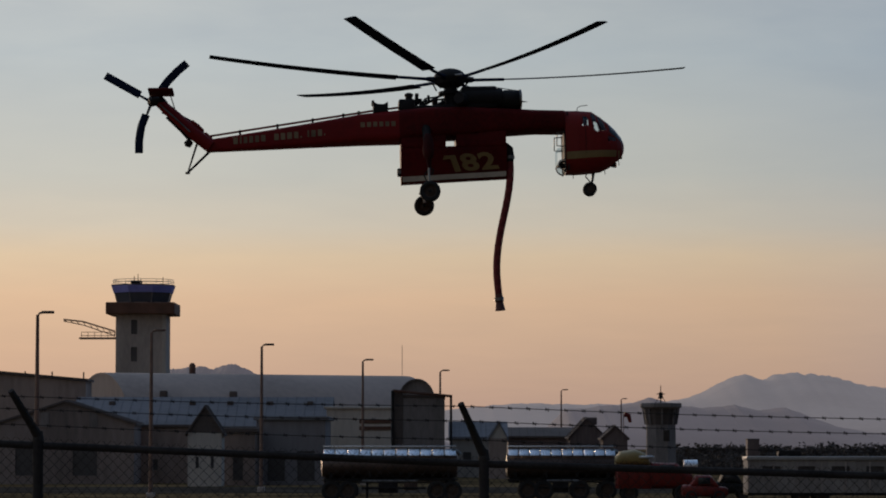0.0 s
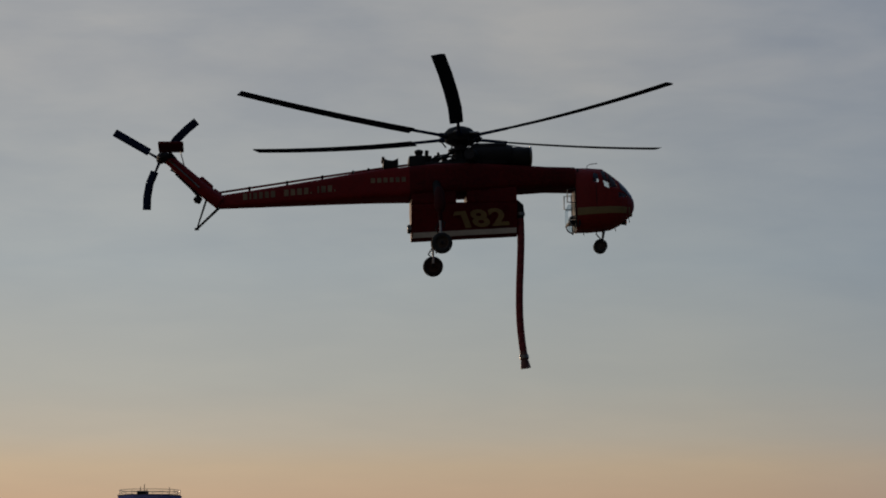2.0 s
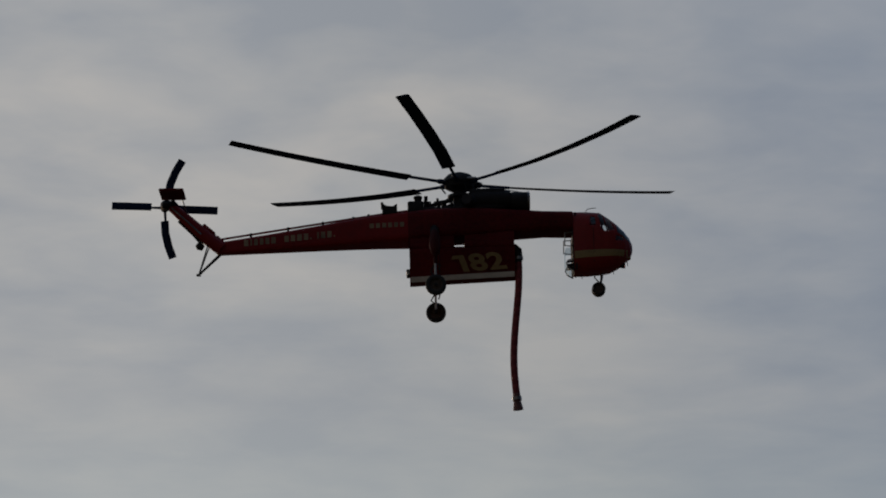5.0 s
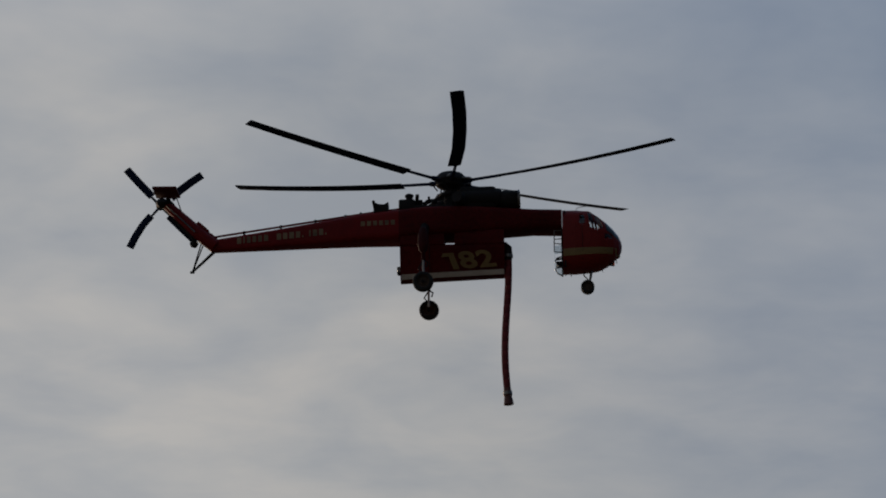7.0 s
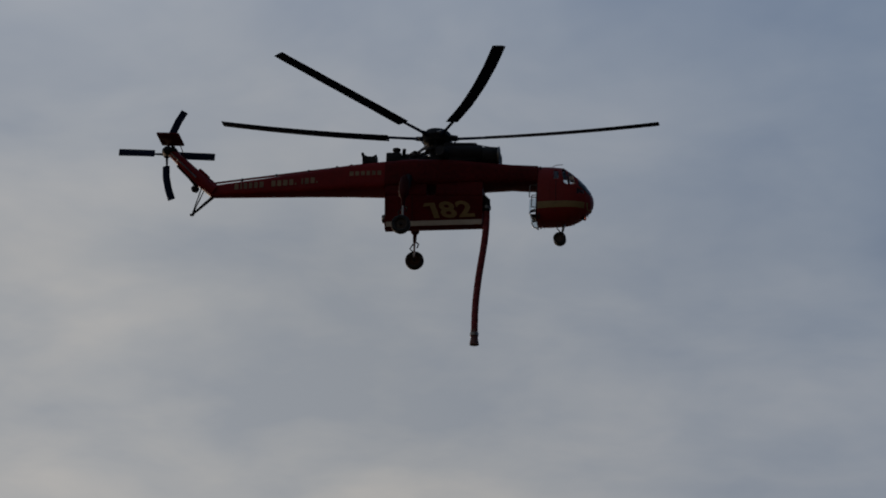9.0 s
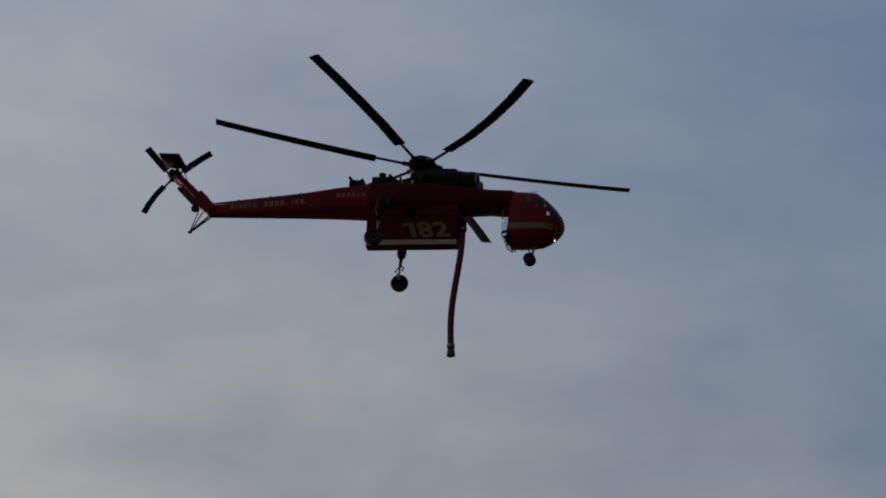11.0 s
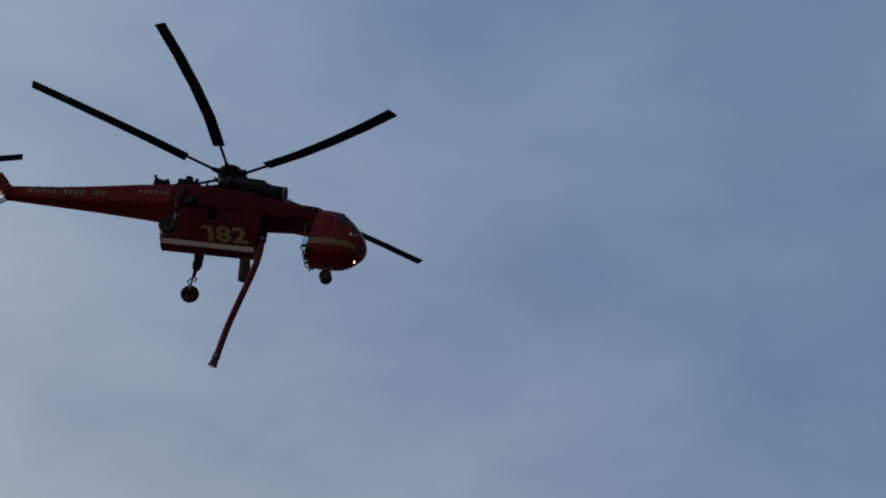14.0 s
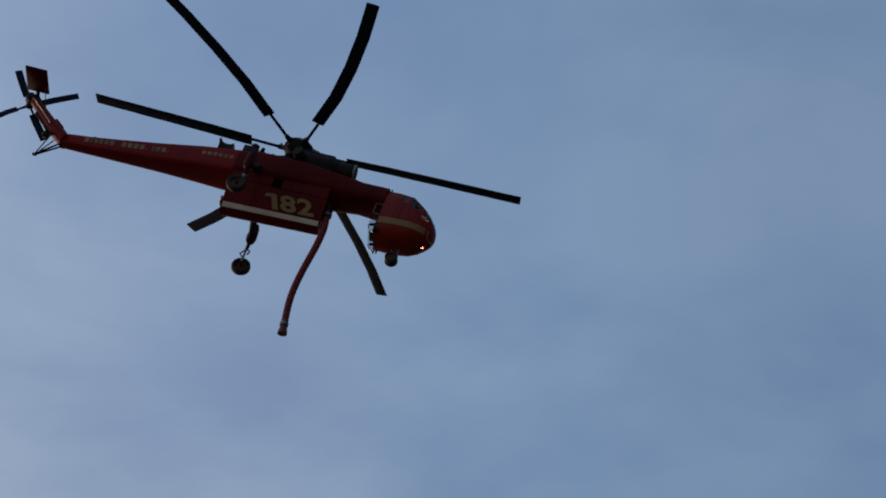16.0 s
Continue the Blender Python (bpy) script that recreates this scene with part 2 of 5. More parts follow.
def build_fuselage():
    boom = [(-11.05, 0, -3.16, -2.60, 0.28, 4.5, 0.96), (-8.5, 0, -3.08, -2.26, 0.44, 5, 0.96), (-6.2, 0, -3.0, -1.93, 0.60, 5.5, 0.96),
            (-4.1, 0, -2.93, -1.62, 0.80, 6, 0.97), (-2.4, 0, -2.9, -1.50, 0.98, 6.5, 0.97)]
    part("tail_boom", loft(boom), RED, heli)
    spine = [(-2.4, 0, -2.9, -1.50, 0.98, 6.5, 0.97), (-1.2, 0, -2.78, -1.42, 1.14, 6.5, 0.93), (0.6, 0, -2.74, -1.42, 1.18, 6, 0.9),
             (2.5, 0, -2.62, -1.50, 1.04, 4.6, 0.88), (3.8, 0, -2.58, -1.56, 0.88, 4, 0.88), (5.1, 0, -2.6, -1.62, 0.985, 3.6, 0.98)]
    part("fuselage_spine", loft(spine), SHADED_RED, heli, "dark red fuselage spine, shaded and sooty in its colour")
    rings = []
    for a, b in zip(CABIN, CABIN[1:]):
        n = max(1, round((b[0] - a[0]) / 0.035))
        rings += [tuple(p + (q - p) * k / n for p, q in zip(a, b)) for k in range(n)]
    rings.append(CABIN[-1])
    bm = loft([(x, 0, lo, hi, half, square, foot) for x, lo, hi, half, square, foot in rings], 128)
    holes = [f for f in bm.faces if any(inside(f.calc_center_median(), w) for w in WINDOWS)]
    bmesh.ops.delete(bm, geom=holes, context="FACES")
    cockpit = part("cockpit", bm, LIT_RED, heli, "rounded red cockpit nose, lit a little brighter in its colour")
    shell = cockpit.modifiers.new("shell", "SOLIDIFY")
    shell.thickness, shell.offset = 0.04, -1
    return cockpit


# the cockpit's rings: along, low, high, half width, squareness, width of the foot
CABIN = ((5.12, -4.50, -1.62, 0.98, 3.6, 0.95), (5.7, -4.50, -1.63, 1.06, 3.4, 0.95), (6.35, -4.46, -1.68, 1.08, 3.2, 0.95),
         (6.75, -4.40, -1.95, 1.05, 3.0, 0.95), (7.15, -4.22, -2.26, 0.95, 2.7, 0.95), (7.45, -4.0, -2.55, 0.8, 2.4, 0.95),
         (7.68, -3.78, -2.85, 0.58, 2.2, 0.97), (7.80, -3.58, -3.1, 0.32, 2.1, 1), (7.83, -3.42, -3.28, 0.1, 2, 1))
# window outlines on the side, as (along, height)
WINDOWS = {"side_window": ((5.88, -2.42), (6.16, -2.44), (6.12, -1.98), (5.92, -1.96)),
           "quarter_window": ((6.40, -2.66), (6.64, -2.70), (6.46, -1.86), (6.26, -1.83)),
           "front_window": ((6.72, -2.70), (7.00, -2.66), (6.80, -2.06), (6.55, -1.92)),
           "chin_window": ((7.02, -3.14), (7.44, -3.14), (7.38, -2.96), (7.05, -2.88))}
# dark glazing over the upper nose
WINDSHIELD = ((7.12, -2.74), (7.76, -3.22), (7.66, -2.86), (7.08, -2.24))


def inside(c, name):
    if abs(c.y) < 0.12:
        return False
    q = WINDOWS[name]
    return all((b[0] - a[0]) * (c.z - a[1]) - (b[1] - a[1]) * (c.x - a[0]) > 0 for a, b in zip(q, q[1:] + q[:1]))


def cabin_half(x, z):
    """Half width of the cockpit skin at a place along it and a height."""
    for a, b in zip(CABIN, CABIN[1:]):
        if x <= b[0]:
            f = max(0.0, (x - a[0]) / (b[0] - a[0]))
            lo, hi, half, square, foot = (a[k] + f * (b[k] - a[k]) for k in range(1, 6))
            w = max(-1.0, min(1.0, (z - (lo + hi) / 2) / ((hi - lo) / 2)))
            return half * (foot + (1 - foot) * (w + 1) / 2) * max(0.0, 1 - abs(w) ** square) ** (1 / square)
    return 0.0


def skin_patch(corners, side, off, steps=8):
    """A thin panel laid on the cockpit's side, between four (x, z) corners."""
    bm = bmesh.new()
    grid = []
    for i in range(steps + 1):
        row = []
        for j in range(steps + 1):
            u, v = i / steps, j / steps
            x, z = ((1 - u) * ((1 - v) * corners[0][k] + v * corners[3][k]) + u * ((1 - v) * corners[1][k] + v * corners[2][k]) for k in (0, 1))
            row.append(bm.verts.new((x, side * (cabin_half(x, z) + off), z)))
        grid.append(row)
    for i in range(steps):
        for j in range(steps):
            bm.faces.new((grid[i][j], grid[i + 1][j], grid[i + 1][j + 1], grid[i][j + 1]))
    return bm


def build_cockpit_details(cockpit):
    for side in (-1, 1):
        part("stripe", skin_patch(((5.14, -3.94), (7.74, -3.82), (7.76, -3.54), (5.14, -3.60)), side, 0.012, 14), CREAM, cockpit, "cream stripe round the nose")
        for name, q in WINDOWS.items():
            part(name, skin_patch(q, side, -0.015), GLASS, cockpit, "clear cockpit pane")
        part("windshield", skin_patch(WINDSHIELD, side, 0.012, 12), DARK_GLASS, cockpit, "dark curved windshield reflecting the sky")
        part("door_seam", tube([(6.02, side * (cabin_half(6.02, z) + 0.006), z) for z in (-4.1, -3.7, -3.2, -2.7, -2.5)], 0.012, 5), BLACK, cockpit)
        part("window_post", tube([(6.66 + (-2.65 - z) * 0.24, side * (cabin_half(6.66, z) + 0.012), z) for z in (-2.68, -2.4, -2.2, -2.0)], 0.03, 6), BLACK, cockpit)
    for y in (-0.5, 0.5):
        part("seat", add_box(box((6.0, y - 0.24, -3.6), (6.12, y + 0.24, -2.75), 0.05), (6.0, y - 0.24, -3.7), (6.5, y + 0.24, -3.58), 0.04), BLACK, cockpit)
    part("bulkhead", box((5.2, -0.85, -4.4), (5.26, 0.85, -1.75)), BLACK, cockpit)
    # black sheet added so that the cockpit's rear face does not show sunlit
    part("rear_dark_panel", box((5.085, -0.86, -4.42), (5.115, 0.86, -2.6), 0.01), BLACK, cockpit, "dark panel added over the cockpit's sunlit rear face")
    part("instrument_panel", box((6.95, -0.6, -3.5), (7.15, 0.6, -2.95), 0.05), BLACK, cockpit)
    part("roof_console", box((6.0, -0.2, -1.95), (6.4, 0.2, -1.76), 0.04), BLACK, cockpit)
    # the rear-facing pilot's station with its glazed bay and rails
    bay = new("rear_bay")
    bay.parent = cockpit
    for y in (-0.72, 0.72):
        part("rail", tube([(5.1, y, -2.66), (4.74, y, -2.68), (4.72, y, -3.28), (5.1, y, -3.32)], 0.03, 6), STEEL, bay)
        part("bay_frame", tube([(5.1, y, -3.9), (4.82, y, -3.98), (4.76, y, -4.12), (4.86, y, -4.32), (5.1, y, -4.46)], 0.03, 6), STEEL, bay)
        part("bar", tube([(5.1, y, -4.0), (4.8, y, -4.06)], 0.05, 6), BLACK, bay)
        part("upright", tube([(5.09, y * 1.1, -2.6), (5.09, y * 1.15, -4.45)], 0.04, 6), BLACK, bay)
    part("seat_pan", box((4.8, -0.35, -4.16), (5.13, 0.35, -4.02), 0.04), BLACK, bay)
    bm = bmesh.new()
    curve = [(5.1, -3.36), (4.74, -3.4), (4.72, -3.9), (4.76, -4.2), (4.88, -4.4), (5.1, -4.47)]
    sheets = [[[bm.verts.new((x + o, y, z + o)) for y in (-0.7, 0.7)] for x, z in curve] for o in (0.0, 0.012)]
    for sheet in sheets:
        for p, q in zip(sheet, sheet[1:]):
            bm.faces.new((p[0], p[1], q[1], q[0]))
    part("bay_glazing", bm, GLASS, bay, "clear curved pane of the rear-facing station")
    part("antenna", tube([(5.75, 0.1, -1.64), (5.78, 0.1, -1.42), (5.9, 0.1, -1.34), (6.25, 0.1, -1.3)], 0.018, 5), STEEL, cockpit)
    for x, z, l in ((5.45, -4.5, 0.22), (6.9, -4.36, 0.18), (7.55, -3.95, 0.2)):
        part("probe", tube([(x, -0.15, z + 0.04), (x + 0.03, -0.15, z - l)], 0.018, 5), BLACK, cockpit)
    lamp = part("landing_lamp", spun([(0.0, -0.12), (0.1, -0.12), (0.115, 0.1), (0.1, 0.1), (0.09, 0.02), (0.0, 0.02)], 14, "x"), BLACK, cockpit, "black lamp housing under the nose")
    lamp.matrix_local = pose(7.36, -0.02, -4.12, 0, 8, -16)
    part("lens", spun([(0.0, 0.05), (0.06, 0.045), (0.085, 0.03), (0.085, 0.02), (0.0, 0.02)], 14, "x"), LAMP, lamp, "lit lens")


def build_tank():
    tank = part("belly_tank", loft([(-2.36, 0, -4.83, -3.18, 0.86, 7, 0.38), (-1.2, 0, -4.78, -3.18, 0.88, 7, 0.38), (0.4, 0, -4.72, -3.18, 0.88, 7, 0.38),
                                    (2.44, 0, -4.65, -3.1, 0.85, 7, 0.36)], 48), SHADED_RED, heli, "dark red water tank with sloping sides")
    part("tank_mount", loft([(-2.34, 0, -3.3, -2.6, 0.88, 8, 0.95), (-0.32, 0, -3.3, -2.6, 0.9, 8, 0.95)], 32), SHADED_RED, tank)
    part("tank_mount", loft([(0.16, 0, -3.3, -2.6, 0.9, 8, 0.95), (2.42, 0, -3.3, -2.5, 0.87, 8, 0.95)], 32), SHADED_RED, tank)
    for side in (-1, 1):
        # the pale stripe along the foot of the tank
        bm = bmesh.new()
        strip = [[bm.verts.new((x, side * (w + 0.045), z)) for x, z, w in ((x, z0 + h, wide * thin) for h, wide in ((0.05, 0.32), (0.27, 0.425)))]
                 for x, z0, thin in ((-2.3, -4.80, 0.98), (2.4, -4.62, 0.93))]
        back = [[bm.verts.new((v.co.x, v.co.y - side * 0.1, v.co.z)) for v in row] for row in strip]
        (a, b), (c, d) = strip
        (e, f), (g, h) = back
        for q in ((a, b, d, c), (e, g, h, f), (a, c, g, e), (b, f, h, d), (a, e, f, b), (c, d, h, g)):
            bm.faces.new(q)
        part("stripe", bm, WHITE, tank, "dirty white stripe")
        m = pose(-0.12 if side < 0 else 1.9, side * 0.49, -4.36 if side < 0 else -4.26, 0, -3.2 if side < 0 else 3.2, 0) @ (
            pose(0, 0, 0, 90 + 19, 0, 0) if side < 0 else pose(0, 0, 0, 90 + 19, 0, 180))
        lean = Matrix(((1.32, -0.28, 0, 0), (0, 0.9, 0, 0), (0, 0, 1, 0), (0, 0, 0, 1)))
        # the figure one with its long flag, then the rest in the built-in font
        one = bmesh.new()
        for z in (-0.03, 0.03):
            one.faces.new([one.verts.new((x, y, z)) for x, y in ((0.16, 0), (0.37, 0), (0.37, 0.86), (0.0, 0.86), (-0.1, 0.66), (0.16, 0.68))])
        rim = [list(f.verts) for f in one.faces]
        for k in range(6):
            one.faces.new((rim[0][k], rim[0][(k + 1) % 6], rim[1][(k + 1) % 6], rim[1][k]))
        bmesh.ops.transform(one, matrix=m @ lean, verts=one.verts)
        part("number", one, CREAM, tank, "large cream figure 1", smooth=False)
        lettering("82", 1.2, 0.03, CREAM, "number", tank, m @ pose(0.60, 0.03, 0), "large cream figures 82", lean)
        part("panel_seam", tube([(-1.0, side * 0.89, -3.25), (-1.0, side * 0.50, -4.5)], 0.014, 5), BLACK, tank)
    part("rear_fitting", box((-2.52, -0.3, -4.45), (-2.3, 0.1, -4.1), 0.05), BLACK, tank)
    part("rear_valve", tube([(-2.42, -0.45, -4.3), (-2.42, 0.3, -4.3)], 0.09, 10), STEEL, tank)
    part("inlet_elbow", tube([(2.3, -0.2, -3.24), (2.46, -0.2, -3.2), (2.58, -0.2, -3.32), (2.6, -0.2, -3.6), (2.6, -0.2, -3.9)], [0.17, 0.19, 0.2, 0.2, 0.17], 14), BLACK, tank)
    part("inlet_clamp", tube([(2.6, -0.2, -3.62), (2.6, -0.2, -3.76)], 0.225, 14), STEEL, tank)


def build_engines():
    part("gearbox_deck", box((-1.7, -0.8, -1.52), (0.6, 0.8, -1.32), 0.06), BLACK, heli)
    for side in (-1, 1):
        engine = part("engine", tube([(0.3, side * 0.52, -1.02), (0.6, side * 0.52, -1.0), (2.0, side * 0.52, -1.0), (2.3, side * 0.52, -1.02)],
                                     [0.34, 0.45, 0.47, 0.43], 20), BLACK, heli, "black turbine engine")
        part("intake", tube([(2.28, side * 0.52, -1.06), (2.4, side * 0.52, -1.06), (3.1, side * 0.52, -1.08), (3.2, side * 0.52, -1.08)],
                            [0.36, 0.42, 0.42, 0.36], 20), BLACK, engine, "drum-shaped intake filter")
        part("intake_ring", tube([(3.1, side * 0.52, -1.08), (3.18, side * 0.52, -1.08)], 0.45, 20), STEEL, engine)
        part("intake_brace", tube([(2.1, side * 0.5, -0.52), (3.16, side * 0.5, -0.7), (3.2, side * 0.5, -1.0)], 0.02, 6), STEEL, engine)
        part("exhaust", tube([(0.55, side * 0.75, -1.12), (0.42, side * 1.0, -1.12), (0.3, side * 1.3, -1.1)], [0.3, 0.28, 0.26], 16), BLACK, engine, "scorched exhaust pipe")
    part("engine_cowl", box((0.42, -0.86, -1.5), (2.1, 0.86, -0.48), 0.14), BLACK, heli, "black engine cowling")
    part("oil_cooler", loft([(-3.56, -0.4, -1.7, -1.08, 0.42, 6, 0.8), (-3.34, -0.4, -1.66, -1.18, 0.34, 6, 1), (-3.08, -0.4, -1.64, -1.2, 0.34, 6, 1), (-2.88, -0.4, -1.66, -1.1, 0.4, 6, 0.9)], 20), BLACK, heli)
    part("cooler_lip", box((-3.62, -0.84, -1.18), (-3.5, 0.04, -1.06), 0.02), BLACK, heli)
    part("hydraulic_pack", box((-2.4, -0.75, -1.6), (-1.65, 0.3, -1.0), 0.08), BLACK, heli)
    part("filler_cap", tube([(-1.92, -0.45, -1.1), (-1.92, -0.45, -0.86), (-1.92, -0.45, -0.84), (-1.92, -0.45, -0.74), (-1.92, -0.45, -0.68)], [0.16, 0.16, 0.2, 0.2, 0.08], 12), BLACK, heli)
    part("drive_shaft_cover", tube([(-10.95, 0, -2.42), (-6.0, 0, -1.73), (-3.5, 0, -1.39), (-2.3, 0, -1.26)], 0.05, 10), RED, heli)
    for x in (-9.6, -7.9, -6.3, -4.9, -4.2):
        part("shaft_bracket", box((x - 0.05, -0.05, -2.66 + (x + 10.95) * 0.143), (x + 0.05, 0.05, -2.36 + (x + 10.95) * 0.143), 0.01), BLACK, heli)
    for a, b, r in (((-1.6, -0.4, -1.4), (-0.5, -0.2, -0.8), 0.05), ((-1.6, 0.4, -1.35), (-0.5, 0.2, -0.75), 0.05), ((-1.7, -0.2, -1.1), (-0.3, -0.55, -1.0), 0.04),
                    ((-1.4, 0.1, -1.2), (-1.1, 0.1, -0.85), 0.07), ((-1.1, 0.1, -0.85), (-0.4, 0.0, -0.78), 0.04), ((0.15, -0.5, -1.4), (0.28, -0.32, -0.45), 0.035),
                    ((-0.2, -0.5, -1.4), (-0.28, -0.32, -0.45), 0.035), ((0.05, -0.62, -1.4), (0.0, -0.4, -0.45), 0.03), ((-0.9, -0.72, -1.5), (-0.35, -0.5, -1.15), 0.09)):
        part("control_rod", tube([a, b], r, 8), BLACK, heli)
    rnd = random.Random(4)
    for k in range(16):
        x, y, z = rnd.uniform(-1.75, -0.15), rnd.uniform(-0.6, 0.6), rnd.uniform(-1.4, -1.05)
        if k % 3 == 0:
            part("reservoir", tube([(x, y, z), (x + rnd.uniform(-0.05, 0.05), y, z + rnd.uniform(0.2, 0.42))], rnd.uniform(0.05, 0.1), 10), BLACK, heli)
        elif k % 3 == 1:
            part("actuator", box((x - 0.1, y - 0.08, z), (x + 0.12, y + 0.08, z + rnd.uniform(0.15, 0.3)), 0.02), BLACK, heli)
        else:
            part("pipe", tube([(x, y, z), (x + 0.15, y, z + 0.2), (x + 0.4, y + 0.05, z + 0.24), (x + 0.6, y, z)], 0.022, 6), STEEL, heli)
    part("mast", tube([(0, 0, -1.4), (0, 0, -0.9), (0, 0, -0.3)], [0.46, 0.3, 0.26], 16), BLACK, heli)
    part("swashplate", tube([(0, 0, -0.72), (0, 0, -0.6)], 0.55, 20), BLACK, heli)


def wide(bm, factor):
    """The same shape, broader from side to side."""
    bmesh.ops.scale(bm, vec=(1, factor, 1), verts=bm.verts)
    return bm


def build_tail():
    pylon = part("tail_pylon", wide(tube([(-10.9, 0, -2.9), (-11.6, 0, -2.35), (-12.5, 0, -1.5), (-13.25, 0, -0.8)], [0.32, 0.3, 0.26, 0.22], 14), 1.45), RED, heli)
    part("pylon_fairing", box((-0.35, -0.14, -0.12), (0.35, 0.62, 0.12), 0.05, pose(-11.55, 0, -1.98, 0, 42, 0)), RED, pylon)
    part("pylon_fairing", box((-0.22, -0.14, -0.1), (0.22, 0.14, 0.1), 0.05, pose(-11.05, 0, -2.45, 0, 42, 0)), RED, pylon)
    part("pylon_brace", tube([(-12.9, 0.02, -1.5), (-12.25, 0.02, -2.15), (-11.85, 0.02, -2.62)], 0.07, 8), BLACK, pylon)
    for y in (-0.42, -0.24):
        part("pylon_pipe", tube([(-13.2, y, -0.98), (-12.4, y - 0.02, -1.74), (-11.85, y - 0.02, -2.28)], 0.04, 6), STEEL, pylon)
    for k in range(5):
        c = Vector((-12.9 + 0.28 * k, 0.12, -0.84 - 0.28 * k))
        part("pylon_rib", box((-0.05, -0.3, -0.04), (0.05, 0.3, 0.04), 0.01, pose(c.x, c.y, c.z, 0, 42, 0)), BLACK, pylon)
    part("gearbox_cowl", tube([(-13.62, -0.12, -0.78), (-13.5, -0.12, -0.76), (-13.1, -0.12, -0.8), (-12.95, -0.12, -0.86)], [0.14, 0.22, 0.22, 0.12], 14), BLACK, pylon)
    part("lower_gearbox", tube([(-12.05, 0, -2.62), (-11.95, 0, -2.72), (-11.8, 0, -2.82)], [0.13, 0.2, 0.14], 12), BLACK, pylon)
    part("tail_gearbox", tube([(-13.4, -0.25, -0.75), (-13.5, 0.1, -0.72), (-13.58, 0.42, -0.71)], [0.2, 0.26, 0.16], 14), BLACK, pylon)
    # the tailplane's underside shade is put into its darker red
    part("stabiliser", box((-0.6, -2.14, -0.06), (0.53, -0.5, 0.06), 0.05, pose(-13.05, 0, -0.6, 0, 1, 0)), SHADED_RED, heli, "flat red tailplane on one side")
    part("stabiliser_strut", tube([(-12.5, -0.1, -1.25), (-12.7, -1.0, -0.62)], 0.025, 6), STEEL, heli)
    part("stabiliser_spar", tube([(-13.15, -0.05, -0.62), (-13.1, -0.62, -0.6)], 0.09, 10), BLACK, heli)
    for side in (-1, 1):
        part("skid_strut", tube([(-10.98, side * 0.12, -3.12), (-11.99, side * 0.03, -4.08)], 0.045, 8), BLACK, heli)
        part("skid_strut", tube([(-11.55, side * 0.28, -2.75), (-11.99, side * 0.03, -4.08)], 0.03, 8), BLACK, heli)
    part("skid_shoe", box((-12.1, -0.07, -4.14), (-11.9, 0.07, -4.04), 0.02), BLACK, heli)


def build_marks():
    """Unreadable or withheld lettering along the boom, as plain bars."""
    for side in (-1, 1):
        for x0, widths, h in ((-9.9, (0.2, 0.08, 0.17, 0.17, 0.18, 0.2), 0.3), (-8.05, (0.2, 0.2, 0.22, 0.2, 0.06), 0.3), (-6.55, (0.08, 0.2, 0.2, 0.06), 0.3),
                              (-4.15, (0.2, 0.19, 0.19, 0.18, 0.18, 0.19), 0.22)):
            x = x0
            for w in widths:
                mid = -2.72 + (x + 10) * 0.067 if x < -5 else -2.16
                tall = h if w > 0.07 else 0.08
                foot = mid - h / 2
                half = float(np.interp(x, [-11.05, -8.5, -6.2, -4.1, -2.4], [0.28, 0.44, 0.6, 0.8, 0.98])) + 0.004
                near, far = sorted((side * half - side * 0.06, side * (half + 0.008)))
                part("mark", box((x, near, foot), (x + w, far, foot + tall)), FADED, heli, "faded cream letter mark")
                x += w + 0.09


def build_gear():
    for side, z, out in ((-1, -5.64, 3.28), (1, -5.36, 3.03)):
        leg = part("gear_leg", tube([(-1.2, side * 0.85, -2.3), (-1.2, side * 1.9, -3.3), (-1.2, side * 2.72, -3.85)], [0.2, 0.18, 0.13], 14), BLACK, heli, "dark tapered undercarriage leg")
        part("oleo", tube([(-1.2, side * 2.72, -4.0), (-1.2, side * 2.74, z + 0.1)], 0.055, 10), CHROME, leg)
        part("oleo_sleeve", tube([(-1.2, side * 2.6, -2.98), (-1.2, side * 2.68, -3.2), (-1.2, side * 2.72, -3.75), (-1.2, side * 2.72, -4.02), (-1.2, side * 2.73, -4.12), (-1.2, side * 2.73, -4.5)],
                                 [0.14, 0.22, 0.26, 0.2, 0.1, 0.085], 12), DULL_RED, leg, "dark red tapered leg fairing")
        part("torque_link", tube([(-1.2, side * 2.72, -4.5), (-1.42, side * 2.72, -4.85), (-1.2, side * 2.72, z + 0.3)], 0.035, 6), BLACK, leg)
        part("brace", tube([(-1.2, side * 2.72, -4.45), (-1.0, side * 2.72, -4.6), (-1.06, side * 2.72, -4.8)], 0.04, 6), BLACK, leg)
        part("axle", tube([(-1.2, side * 2.7, z), (-1.2, side * (out + 0.17), z)], 0.07, 10), BLACK, leg)
        wheel_parts(heli, (-1.2, side * out, z), 0.465, 0.34, "main_wheel")
    fork = part("nose_strut", tube([(6.42, 0, -4.35), (6.36, 0, -4.75), (6.26, 0, -5.15)], [0.08, 0.06, 0.05], 10), STEEL, heli)
    part("nose_link", tube([(6.1, 0, -4.45), (6.05, 0, -4.62), (6.28, 0, -4.9)], 0.03, 6), BLACK, fork)
    for y in (-0.14, 0.14):
        wheel_parts(heli, (6.22, y, -5.2), 0.31, 0.2, "nose_wheel")


cockpit = build_fuselage()
build_cockpit_details(cockpit)
build_tank()
build_engines()
build_tail()
build_marks()
build_gear()


# ---- rotors ----
BLADE_JOINTS = (0.0, 4.6, 6.75, 8.9, 10.97)
